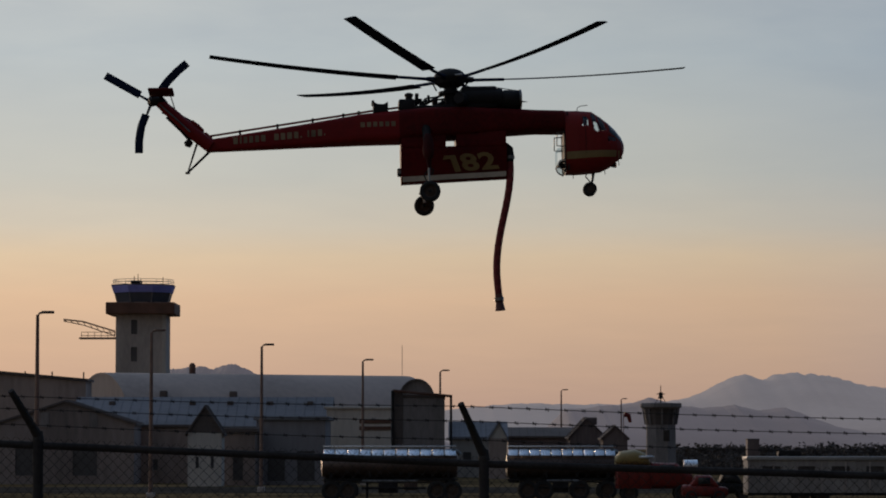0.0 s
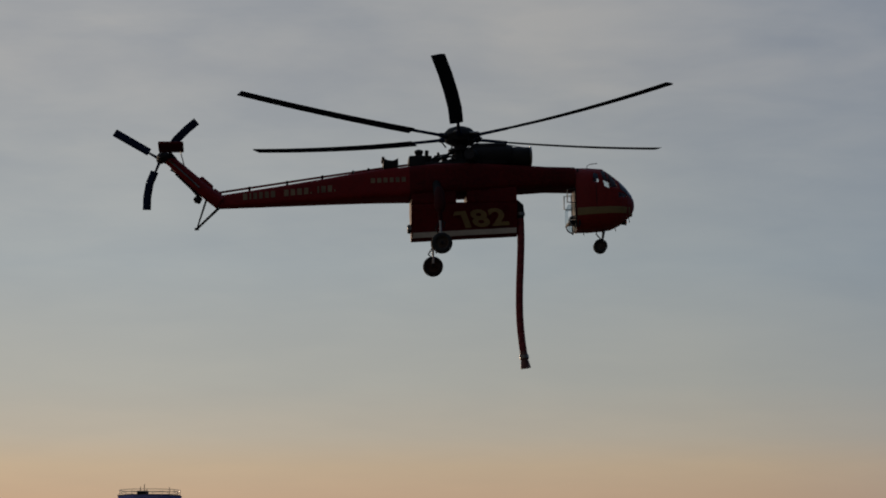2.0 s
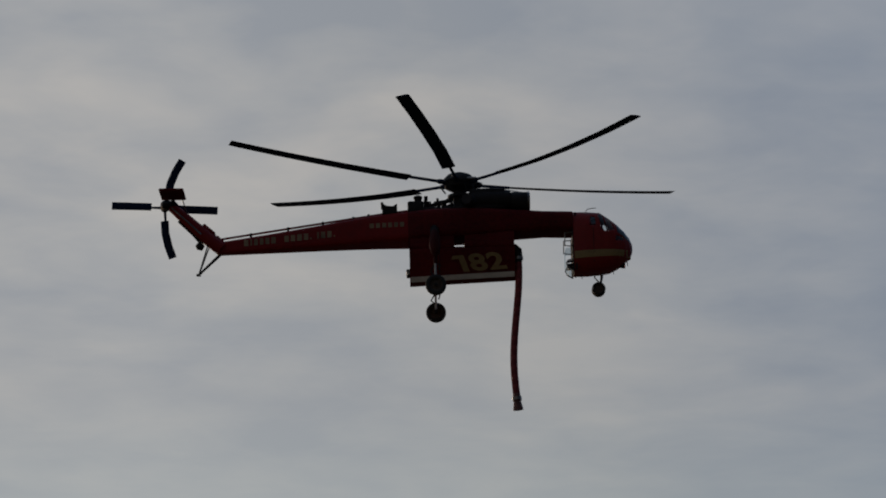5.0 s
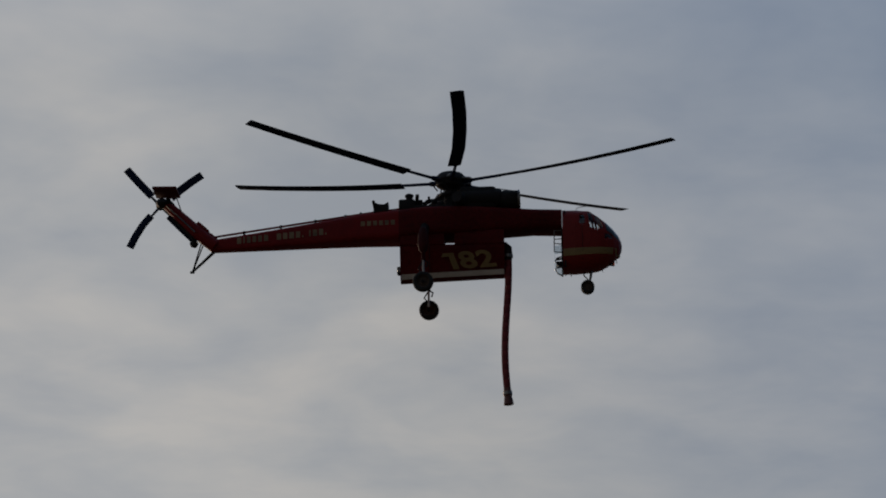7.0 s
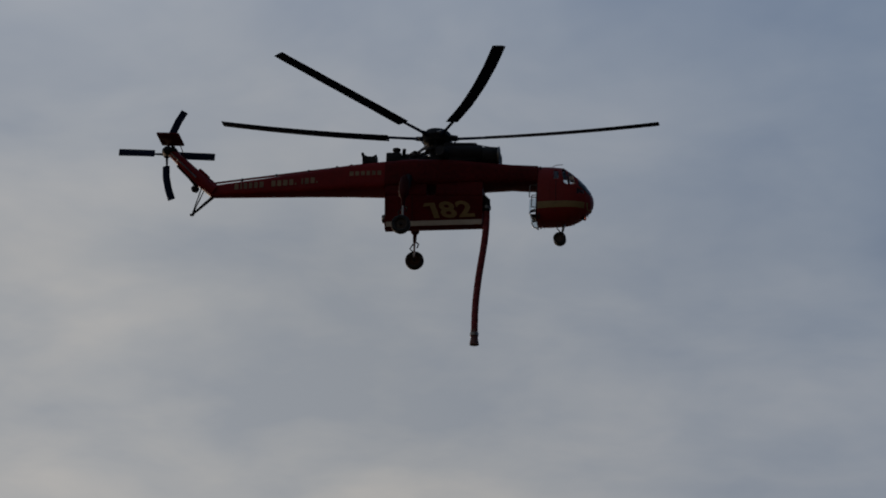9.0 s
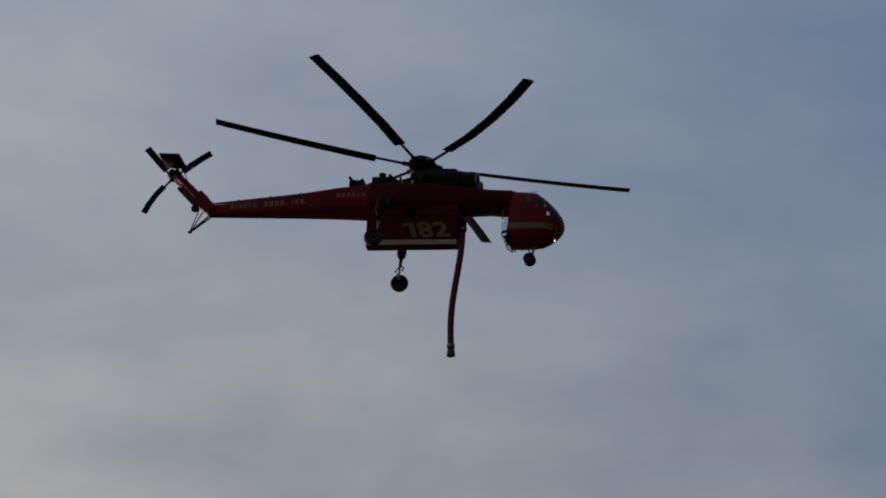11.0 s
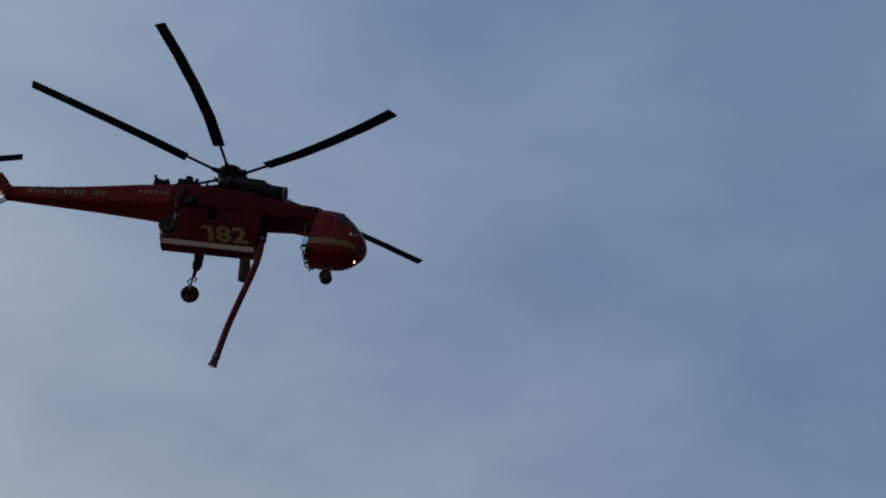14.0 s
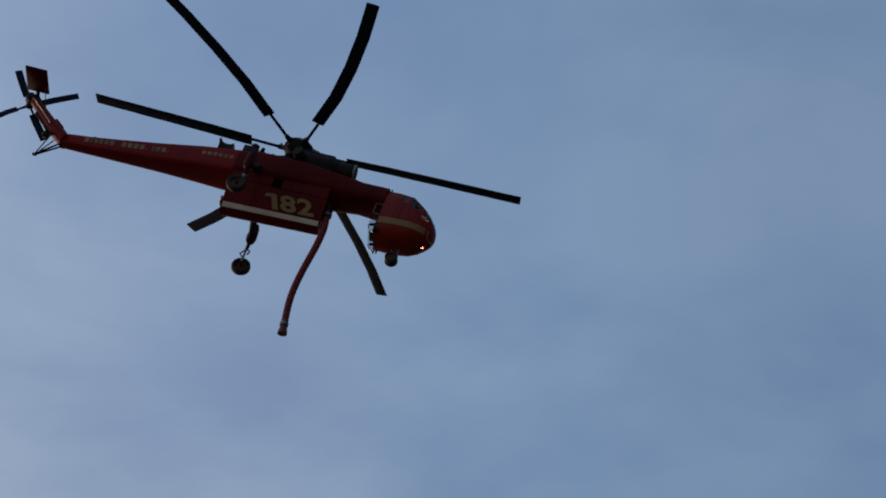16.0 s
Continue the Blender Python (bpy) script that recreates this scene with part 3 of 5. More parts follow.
TAIL_JOINTS = (0.0, 1.2, 1.85, 2.44)


def droop(r):
    """Height of a main blade at a distance from the hub: flat at the root, bowed upwards by the lift outboard."""
    return -0.05 + 0.030 * r + 0.0043 * r * r


def blade_mesh(root, tip, chord, thick, twist, height, start=None, end=None):
    """A blade along x with an aerofoil section, set at a pitch that eases towards the tip."""
    bm = bmesh.new()
    foil = ((0.5, 0.0), (0.42, 0.32), (0.2, 0.5), (-0.1, 0.36), (-0.5, 0.04), (-0.5, -0.04), (-0.1, -0.3), (0.2, -0.38), (0.42, -0.26))
    rings = []
    start, end = root if start is None else start, tip if end is None else end
    for k in range(5):
        r = start + (end - start) * k / 4
        f = (r - root) / (tip - root)
        a = radians(twist * (1 - 0.6 * f))
        ring = []
        for c, t in foil:
            u, w = c * chord - 0.1 * chord, t * thick
            ring.append(bm.verts.new((r, u * math.cos(a) - w * math.sin(a), height(r) + u * math.sin(a) + w * math.cos(a))))
        rings.append(ring)
    for a, b in zip(rings, rings[1:]):
        for i in range(len(foil)):
            j = (i + 1) % len(foil)
            bm.faces.new((a[i], a[j], b[j], b[i]))
    bm.faces.new(rings[0])
    bm.faces.new(rings[-1])
    return bm


def build_main_rotor():
    rotor = new("main_rotor")
    rotor.parent = heli
    part("rotor_head", spun([(0.0, 0.46), (0.3, 0.45), (0.54, 0.36), (0.72, 0.18), (0.76, 0.02), (0.68, -0.12), (0.66, -0.24), (0.4, -0.38), (0.0, -0.4)], 24, "z"), BLACK, rotor)
    # each blade flexes in its plane: four rigid lengths, hinged end to end
    lengths = []
    for k, (a, b) in enumerate(zip(BLADE_JOINTS, BLADE_JOINTS[1:])):
        bm = blade_mesh(2.45, 10.97, 0.62, 0.075, 9, droop, 2.45 if k == 0 else a - 0.02, b)
        if k == 0:
            add_tube(bm, [(0.5, 0, droop(0.5)), (1.0, 0, droop(1.0)), (1.1, 0, droop(1.1)), (2.5, 0, droop(2.5))], [0.13, 0.12, 0.075, 0.07], 8)
        lengths.append(part("blade" if k == 0 else "blade_length", bm, BLADE, rotor, flat_angle=60))
    horn = part("pitch_horn", tube([(0.95, 0.0, -0.03), (0.85, 0.34, -0.1), (0.5, 0.4, -0.5)], 0.035, 6), BLACK, rotor)
    damper = part("damper", tube([(0.45, -0.3, 0.08), (1.05, -0.14, 0.04)], 0.06, 8), STEEL, rotor)
    blades = [lengths]
    for k in range(1, 6):
        twins = []
        for ob in (*lengths, horn, damper):
            twin = ob.copy()
            scene.collection.objects.link(twin)
            twin.matrix_basis = pose(0, 0, 0, 0, 0, 60 * k)
            twins.append(twin)
        blades.append(twins[:len(lengths)])
    return rotor, blades


def build_tail_rotor():
    rotor = new("tail_rotor")
    rotor.parent = heli
    part("rotor_hub", spun([(0.0, -0.16), (0.14, -0.16), (0.2, -0.05), (0.2, 0.05), (0.12, 0.12), (0.0, 0.14)], 14, "y"), BLACK, rotor)
    # each blade flexes in its plane: three rigid lengths, hinged end to end
    lengths = []
    for k, (a, b) in enumerate(zip(TAIL_JOINTS, TAIL_JOINTS[1:])):
        bm = blade_mesh(0.62, 2.44, 0.37, 0.05, 8, lambda r: 0.0, 0.62 if k == 0 else a - 0.02, b)
        bmesh.ops.transform(bm, matrix=pose(0, 0, 0, 90, 0, 0), verts=bm.verts)
        if k == 0:
            add_tube(bm, [(0.12, 0, 0), (0.66, 0, 0)], [0.07, 0.05], 8)
        lengths.append(part("tail_blade" if k == 0 else "tail_blade_length", bm, BLADE, rotor, flat_angle=60))
    tail_blades = [lengths]
    for k in range(1, 4):
        twins = []
        for ob in lengths:
            twin = ob.copy()
            scene.collection.objects.link(twin)
            twins.append(twin)
        tail_blades.append(twins)
    return rotor, tail_blades


main_rotor, blades = build_main_rotor()
tail_rotor, tail_blades = build_tail_rotor()


# ---- the snorkel hose, in rigid pieces that follow one another ----
HOSE_TOP, PIECES, PIECE = Vector((2.6, -0.2, -3.78)), 14, 0.445


def build_hose():
    pieces = []
    for k in range(PIECES):
        r0 = 0.165
        pieces.append(part("hose_piece", tube([(0, 0, 0.1), (0, 0, 0.05), (0, 0, -0.15), (0, 0, -0.3), (0, 0, -PIECE - 0.05), (0, 0, -PIECE - 0.1)],
                                              [r0 * 0.8, r0, r0 * 1.01, r0 * 1.01, r0, r0 * 0.8], 14), HOSE, heli, "dark red suction hose length"))
    end = part("strainer", tube([(0, 0, 0.05), (0, 0, -0.08), (0, 0, -0.1), (0, 0, -0.3), (0, 0, -0.34), (0, 0, -0.62), (0, 0, -0.72)], [0.17, 0.17, 0.2, 0.2, 0.17, 0.22, 0.23], 16), SCREEN, heli, "perforated metal strainer at the hose end")
    part("strainer_band", tube([(0, 0, -0.12), (0, 0, -0.26)], 0.21, 16), STEEL, end)
    return pieces + [end]


hose = build_hose()

# ---- ground ----
GRASS = material("dry_grass", (0.17, 0.115, 0.06), 0.95, vary=0.3, grain=0.4, bump=0.05, edge=(0.13, 0.10, 0.055), shine=0.0)
TARMAC = material("worn_tarmac", (0.075, 0.062, 0.05), 0.95, vary=0.25, grain=0.6, shine=0.0)
CONCRETE = material("grey_concrete", (0.47, 0.405, 0.365), 0.85, vary=0.16, grain=0.8, streak=(1, 1, 0.3))
CONCRETE_DARK = material("stained_dark_concrete", (0.24, 0.21, 0.20), 0.9, vary=0.2, grain=1.2, streak=(1, 1, 0.3))
PALE_WALL = material("pale_plaster", (0.55, 0.50, 0.45), 0.8, vary=0.14, grain=0.7, streak=(1, 1, 0.25))
GREY_METAL = material("grey_sheet_metal", (0.40, 0.345, 0.32), 0.6, 0.2, vary=0.16, grain=0.6, streak=(1, 1, 0.2))
DARK_WALL = material("brown_sheet_wall", (0.35, 0.27, 0.235), 0.8, vary=0.2, grain=0.7, streak=(1, 1, 0.2))
BLUE_ROOF = material("weathered_blue_grey_roof", (0.20, 0.195, 0.21), 0.85, 0.0, vary=0.16, grain=0.5, streak=(0.3, 1, 1))
BLUE_WALL = material("blue_grey_sheet_wall", (0.28, 0.26, 0.27), 0.8, vary=0.14, grain=0.7, streak=(1, 1, 0.2))
# paler than dark glass: haze before the far windows is put into this colour
HAZED = material("haze_paled_pane", (0.085, 0.078, 0.078), 0.5, vary=0.15, grain=1)
BOARDS = material("weathered_dark_boards", (0.17, 0.125, 0.115), 0.85, vary=0.22, grain=0.9, streak=(1, 1, 0.2))
DARK_ROOF = material("dark_roof_felt", (0.12, 0.095, 0.085), 0.85, vary=0.2, grain=0.8)
BARREL = material("weathered_barrel_roof", (0.46, 0.365, 0.315), 0.9, 0.0, vary=0.12, grain=0.35, streak=(1, 1, 0.25))
BROWN = material("rust_brown_paint", (0.14, 0.065, 0.04), 0.7, vary=0.2, grain=2)
CAB_GLASS = material("smoky_tower_glass", (0.10, 0.105, 0.13), 0.2, 0.2, vary=0.1, grain=0.3)
# the cab band's blue-violet brightness is put into this colour
FASCIA = material("lit_blue_violet_fascia", (0.30, 0.31, 0.78), 0.5, vary=0.1, grain=0.5)
PLUM_WALL = material("sooty_plum_sheet_wall", (0.29, 0.235, 0.215), 0.85, vary=0.2, grain=0.7, streak=(1, 1, 0.2))
POLE = material("rusty_lamp_pole", (0.24, 0.15, 0.115), 0.7, 0.1, vary=0.25, grain=3)
ALUMINIUM = material("bare_aluminium", (0.8, 0.84, 0.9), 0.3, 0.85, vary=0.12, grain=3)
TANK_STEEL = material("dull_tank_steel", (0.10, 0.07, 0.058), 0.5, 0.5, vary=0.2, grain=2)
TRUCK_RED = material("truck_red_paint", (0.17, 0.018, 0.012), 0.5, vary=0.15, grain=2, shine=0.3)
TRUCK_WHITE = material("dirty_white_paint", (0.32, 0.30, 0.29), 0.5, vary=0.16, grain=1.5, streak=(1, 1, 0.3))
TRAILER_GREY = material("grimy_grey_panels", (0.30, 0.27, 0.25), 0.8, vary=0.22, grain=1.5, streak=(1, 1, 0.3))
YELLOW = material("faded_yellow_paint", (0.3, 0.22, 0.08), 0.5, vary=0.15, grain=2)
FENCE = material("dark_galvanised_steel", (0.05, 0.045, 0.044), 0.85, 0.0, vary=0.2, grain=12, shine=0.08)
# distance haze over the hills is put into their colour and a glow
HILL_FAR = material("far_hills_painted_haze", (0.198, 0.174, 0.174), 0.95, vary=0.05, grain=0.02, glow=0.6)
HILL_NEAR = material("nearer_hills_painted_haze", (0.118, 0.101, 0.107), 0.95, vary=0.07, grain=0.02, glow=0.6)
BUSH = material("dark_scrub_leaves", (0.05, 0.040, 0.034), 0.95, vary=0.18, grain=1.0)

bm = bmesh.new()
ys = [-400, -20, 10, 30, 45, 60, 80, 100, 140, 200, 300, 500, 900, 1600, 3000, 4800]
xs = [-3000, -1200, -500, -200, -80, -30, 0, 30, 80, 200, 500, 1200, 3000]
grid = [[bm.verts.new((x, y, 1.25 if y <= 45 else max(0.0, 1.25 * (100 - y) / 55))) for x in xs] for y in ys]
for a, b in zip(grid, grid[1:]):
    for i in range(len(xs) - 1):
        bm.faces.new((a[i], a[i + 1], b[i + 1], b[i]))
tagged(part("ground", bm, GRASS), "flat dry airfield grass reaching the hills", "ground", kind="structure")
tagged(part("apron", box((-60, 205, -0.1), (120, 236, 0.012)), TARMAC, smooth=False), "worn tarmac apron before the sheds", "apron", kind="structure")


# ---- hills ----
def hills(name, label, line, dist, depth, mat, seed):
    """A range of hills with a ridge line of (x, height) and rough slopes to front and back."""
    bm = bmesh.new()
    xs = np.linspace(line[0][0], line[-1][0], 420)
    tops = np.interp(xs, [a for a, _ in line], [b for _, b in line])
    tops = np.convolve(np.pad(tops, 1, "edge"), np.ones(3) / 3, "valid")
    rows = []
    for k in range(9):
        f = k / 8
        row = []
        for x, top in zip(xs, tops):
            rough = noise.fractal(Vector((x * 0.006, f * 3 + seed, seed)), 0.9, 2.2, 5)
            fine = noise.fractal(Vector((x * 0.05, seed, 1.0)), 0.6, 2.1, 6) * 0.03
            row.append(bm.verts.new((x, dist - depth * (1 - f), max(-4.0, top * (f ** 0.8) * (1 + (0.18 * rough * (1 - f)) + fine)) - (4 if k == 0 else 0))))
        rows.append(row)
    rows.append([bm.verts.new((x, dist + depth * 0.5, -4)) for x in xs])
    for a, b in zip(rows, rows[1:]):
        for i in range(len(xs) - 1):
            bm.faces.new((a[i], a[i + 1], b[i + 1], b[i]))
    return tagged(part(name, bm, mat, flat_angle=180), label, "hills", kind="structure")


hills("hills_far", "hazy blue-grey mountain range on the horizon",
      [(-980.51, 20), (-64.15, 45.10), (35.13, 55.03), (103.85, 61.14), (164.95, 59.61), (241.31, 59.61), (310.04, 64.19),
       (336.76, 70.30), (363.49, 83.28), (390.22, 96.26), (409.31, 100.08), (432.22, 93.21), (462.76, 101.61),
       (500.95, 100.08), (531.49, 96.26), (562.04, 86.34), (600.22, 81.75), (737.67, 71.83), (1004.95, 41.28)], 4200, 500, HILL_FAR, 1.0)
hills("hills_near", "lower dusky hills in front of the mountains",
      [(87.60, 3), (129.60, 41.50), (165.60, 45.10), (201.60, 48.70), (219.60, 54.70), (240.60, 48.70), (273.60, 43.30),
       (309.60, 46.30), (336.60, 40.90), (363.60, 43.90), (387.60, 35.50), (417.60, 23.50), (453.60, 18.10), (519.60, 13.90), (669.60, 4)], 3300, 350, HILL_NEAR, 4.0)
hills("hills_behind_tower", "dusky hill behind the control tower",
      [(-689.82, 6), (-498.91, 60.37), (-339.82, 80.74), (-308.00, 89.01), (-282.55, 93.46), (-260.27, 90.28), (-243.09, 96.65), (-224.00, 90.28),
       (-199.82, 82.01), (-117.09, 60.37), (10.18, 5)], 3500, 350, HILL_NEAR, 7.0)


# ---- buildings ----
def wall_block(name, lo, hi, mat, parent, thick=0.3, openings=()):
    """Four walls with thickness; openings in the front wall (x0, x1, z0, z1) go through it."""
    xs = sorted({lo[0], hi[0], *[v for o in openings for v in o[:2]]})
    zs = sorted({lo[2], hi[2], *[v for o in openings for v in o[2:]]})
    bm = bmesh.new()
    for x0, x1 in zip(xs, xs[1:]):
        for z0, z1 in zip(zs, zs[1:]):
            if not any(o[0] <= x0 and x1 <= o[1] and o[2] <= z0 and z1 <= o[3] for o in openings):
                add_box(bm, (x0, lo[1], z0), (x1, lo[1] + thick, z1))
    add_box(bm, (lo[0], lo[1] + thick, lo[2]), (lo[0] + thick, hi[1], hi[2]))
    add_box(bm, (hi[0] - thick, lo[1] + thick, lo[2]), (hi[0], hi[1], hi[2]))
    add_box(bm, (lo[0] + thick, hi[1] - thick, lo[2]), (hi[0] - thick, hi[1], hi[2]))
    bmesh.ops.remove_doubles(bm, verts=bm.verts, dist=0.001)
    return part(name, bm, mat, parent, smooth=False)


def slab_roof(parent, a, b, y0, y1, thick, mat, name="roof", seams=0):
    """A sloping roof plane from point a to b in (x, z), from y0 to y1, with standing seams."""
    (xa, za), (xb, zb) = a, b
    bm = bmesh.new()
    vs = [bm.verts.new((x, y, z + h)) for h in (0, thick) for x, y, z in ((xa, y0, za), (xb, y0, zb), (xb, y1, zb), (xa, y1, za))]
    for q in ((0, 3, 2, 1), (4, 5, 6, 7), (0, 1, 5, 4), (1, 2, 6, 5), (2, 3, 7, 6), (3, 0, 4, 7)):
        bm.faces.new([vs[i] for i in q])
    roof = part(name, bm, mat, parent, smooth=False)
    for k in range(seams):
        y = y0 + (y1 - y0) * (k + 0.5) / seams
        part("seam", tube([(xa, y, za + thick + 0.02), (xb, y, zb + thick + 0.02)], 0.04, 4), mat, roof, smooth=False)
    return roof


def ridge_roof(parent, x0, x1, y0, y1, eave, ridge, mat, over=0.35, seams=0):
    """A two-sided roof whose ridge runs along x, with standing seams on the front slope."""
    ym = (y0 + y1) / 2
    for ya, name in ((y0 - over, "roof"), (y1 + over, "roof")):
        bm = bmesh.new()
        drop = (ridge - eave) / (ym - y0) * over
        vs = [bm.verts.new((x, y, z + h)) for h in (0, 0.2) for x, y, z in ((x0 - over, ya, eave - drop), (x1 + over, ya, eave - drop), (x1 + over, ym, ridge), (x0 - over, ym, ridge))]
        for q in ((0, 3, 2, 1), (4, 5, 6, 7), (0, 1, 5, 4), (1, 2, 6, 5), (2, 3, 7, 6), (3, 0, 4, 7)):
            bm.faces.new([vs[i] for i in q])
        roof = part(name, bm, mat, parent, smooth=False)
        for k in range(seams if ya < ym else 0):
            x = x0 + (x1 - x0) * (k + 0.5) / seams
            part("seam", tube([(x, ya, eave - drop + 0.21), (x, ym, ridge + 0.21)], 0.04, 4), mat, roof, smooth=False)
    for x in (x0, x1 - 0.3):
        bm = bmesh.new()
        vs = [bm.verts.new((xx, y, z)) for xx in (x, x + 0.3) for y, z in ((y0, eave), (y1, eave), (ym, ridge))]
        for q in ((0, 1, 2), (3, 5, 4), (0, 3, 4, 1), (1, 4, 5, 2), (2, 5, 3, 0)):
            bm.faces.new([vs[i] for i in q])
        part("gable", bm, DARK_WALL, parent, smooth=False)


def gable_front(parent, x0, x1, xm, y0, y1, eave, ridge, wall, roof, seams=6, over=0.2):
    """A roof whose gable end faces the front (ridge along y)."""
    for y in (y0, y1 - 0.3):
        bm = bmesh.new()
        vs = [bm.verts.new((x, yy, z)) for yy in (y, y + 0.3) for x, z in ((x0, eave), (x1, eave), (xm, ridge))]
        for q in ((0, 1, 2), (3, 5, 4), (0, 3, 4, 1), (1, 4, 5, 2), (2, 5, 3, 0)):
            bm.faces.new([vs[i] for i in q])
        part("gable", bm, wall, parent, smooth=False)
    for xa in (x0, x1):
        out = over if xa > xm else -over
        slope = (ridge - eave) / abs(xm - xa)
        slab_roof(parent, (xa + out, eave - slope * over + 0.01), (xm, ridge + 0.01), y0 - over, y1 + over, 0.18, roof, seams=seams)


def pane(parent, x0, x1, z0, z1, y, name="window", frame_mat=None):
    """A window: a frame that lines its opening, with a dark pane set back in it."""
    w = part(name, add_box(add_box(add_box(box((x0, y - 0.04, z0), (x0 + 0.1, y + 0.2, z1)), (x1 - 0.1, y - 0.04, z0), (x1, y + 0.2, z1)),
                                   (x0 + 0.1, y - 0.04, z0), (x1 - 0.1, y + 0.2, z0 + 0.1)), (x0 + 0.1, y - 0.04, z1 - 0.1), (x1 - 0.1, y + 0.2, z1)), frame_mat or GREY_METAL, parent, smooth=False)
    part("pane", box((x0 + 0.09, y + 0.1, z0 + 0.09), (x1 - 0.09, y + 0.13, z1 - 0.09)), HAZED, w, smooth=False)
    return w


def building(label, x0, x1, y0, y1, eave, wall, openings=(), category="building", name="building"):
    ob = tagged(new(name), label, category)
    wall_block("wall", (x0, y0, 0), (x1, y1, eave), wall, ob, 0.3, openings)
    for o in openings:
        pane(ob, *o, y0, frame_mat=wall)
    return ob


def flat_roof(ob, x0, x1, y0, y1, z, mat, thick=0.35, over=0.25):
    return part("roof", box((x0 - over, y0 - over, z + 0.004), (x1 + over, y1 + over, z + thick), 0.04), mat, ob, smooth=False)


def build_control_tower():
    d, x = 400.0, -38.62
    t = tagged(new("control_tower"), "pale concrete airport control tower with blue-banded flared cab", "control tower")
    w, d0 = 3.2, d
    win = [(x - 1.35, x - 0.35, 13.79, 15.83), (x - 1.35, x - 0.35, 17.28, 19.32)]
    wall_block("shaft", (x - w, d0 - w, 0), (x + w, d0 + w, 19.97), CONCRETE, t, 0.35, win)
    for o in win:
        pane(t, *o, d0 - w)
    part("gallery", box((x - 4.4, d0 - 4.4, 19.90), (x + 4.4, d0 + 4.4, 21.43), 0.12), BROWN, t, "rust-brown gallery slab", smooth=False)
    part("corner_pier", box((x + 2.75, d0 - 3.35, 0), (x + 3.25, d0 - 3.1, 19.90), 0.05), PALE_WALL, t, smooth=False)
    # flared cab: eight mullions, eight panes
    z0, z1, r0, r1 = 21.28, 23.25, 3.45, 4.0
    for k in range(8):
        a0, a1 = radians(22.5 + 45 * k), radians(67.5 + 45 * k)
        p = [(x + r * math.cos(a), d0 + r * math.sin(a), z) for r, a, z in ((r0, a0, z0), (r0, a1, z0), (r1, a1, z1), (r1, a0, z1))]
        bm = bmesh.new()
        inner = [(x + (q[0] - x) * 0.97, d0 + (q[1] - d0) * 0.97, q[2]) for q in p]
        vs = [bm.verts.new(q) for q in p + inner]
        for q in ((0, 1, 2, 3), (7, 6, 5, 4), (0, 4, 5, 1), (1, 5, 6, 2), (2, 6, 7, 3), (3, 7, 4, 0)):
            bm.faces.new([vs[i] for i in q])
        part("cab_pane", bm, CAB_GLASS, t, "dark smoky slanted pane", smooth=False)
        part("mullion", tube([p[0], p[3]], 0.06, 6), CONCRETE_DARK, t)
    part("cab_floor", spun([(0, z0 - 0.3), (r0 + 0.15, z0 - 0.3), (r0 + 0.15, z0 + 0.25), (0, z0 + 0.25)], 8, "z"), DARK_WALL, t, smooth=False).location = (x, d0, 0)
    roof = part("cab_roof", spun([(0, z1 + 0.3), (r1 + 0.2, z1 + 0.38), (r1 + 0.32, z1 + 0.46), (r1 + 0.3, z1 + 0.55), (0, z1 + 0.6)], 8, "z"), DARK_ROOF, t, "thin dark roof edge", smooth=False)
    roof.matrix_basis = pose(x, d0, 0, 0, 0, 22.5)
    band = part("fascia", spun([(0, z1 - 0.5), (r1 - 0.02, z1 - 0.5), (r1 + 0.3, z1 + 0.42), (0, z1 + 0.42)], 8, "z"), FASCIA, t, "blue-violet slanting fascia band", smooth=False)
    band.matrix_basis = pose(x, d0, 0, 0, 0, 22.5)
    for k in range(12):
        a = radians(30 * k)
        px, py = x + 3.9 * math.cos(a), d0 + 3.9 * math.sin(a)
        part("rail_post", tube([(px, py, z1 + 0.5), (px, py, z1 + 1.2)], 0.035, 5), STEEL, t)
    for h in (0.9, 1.2):
        part("roof_rail", tube([(x + 3.9 * math.cos(radians(15 * k)), d0 + 3.9 * math.sin(radians(15 * k)), z1 + h) for k in range(25)], 0.035, 5, False), STEEL, t)
    for dx, h in ((-1.2, 1.7), (-0.7, 2.0), (2.5, 1.6)):
        part("aerial", tube([(x + dx, d0, z1 + 0.7), (x + dx, d0, z1 + h)], 0.05, 5), BLACK, t)
    part("roof_box", box((x - 1.6, d0 - 0.6, z1 + 0.6), (x - 0.2, d0 + 0.6, z1 + 1.15), 0.05), BLACK, t)


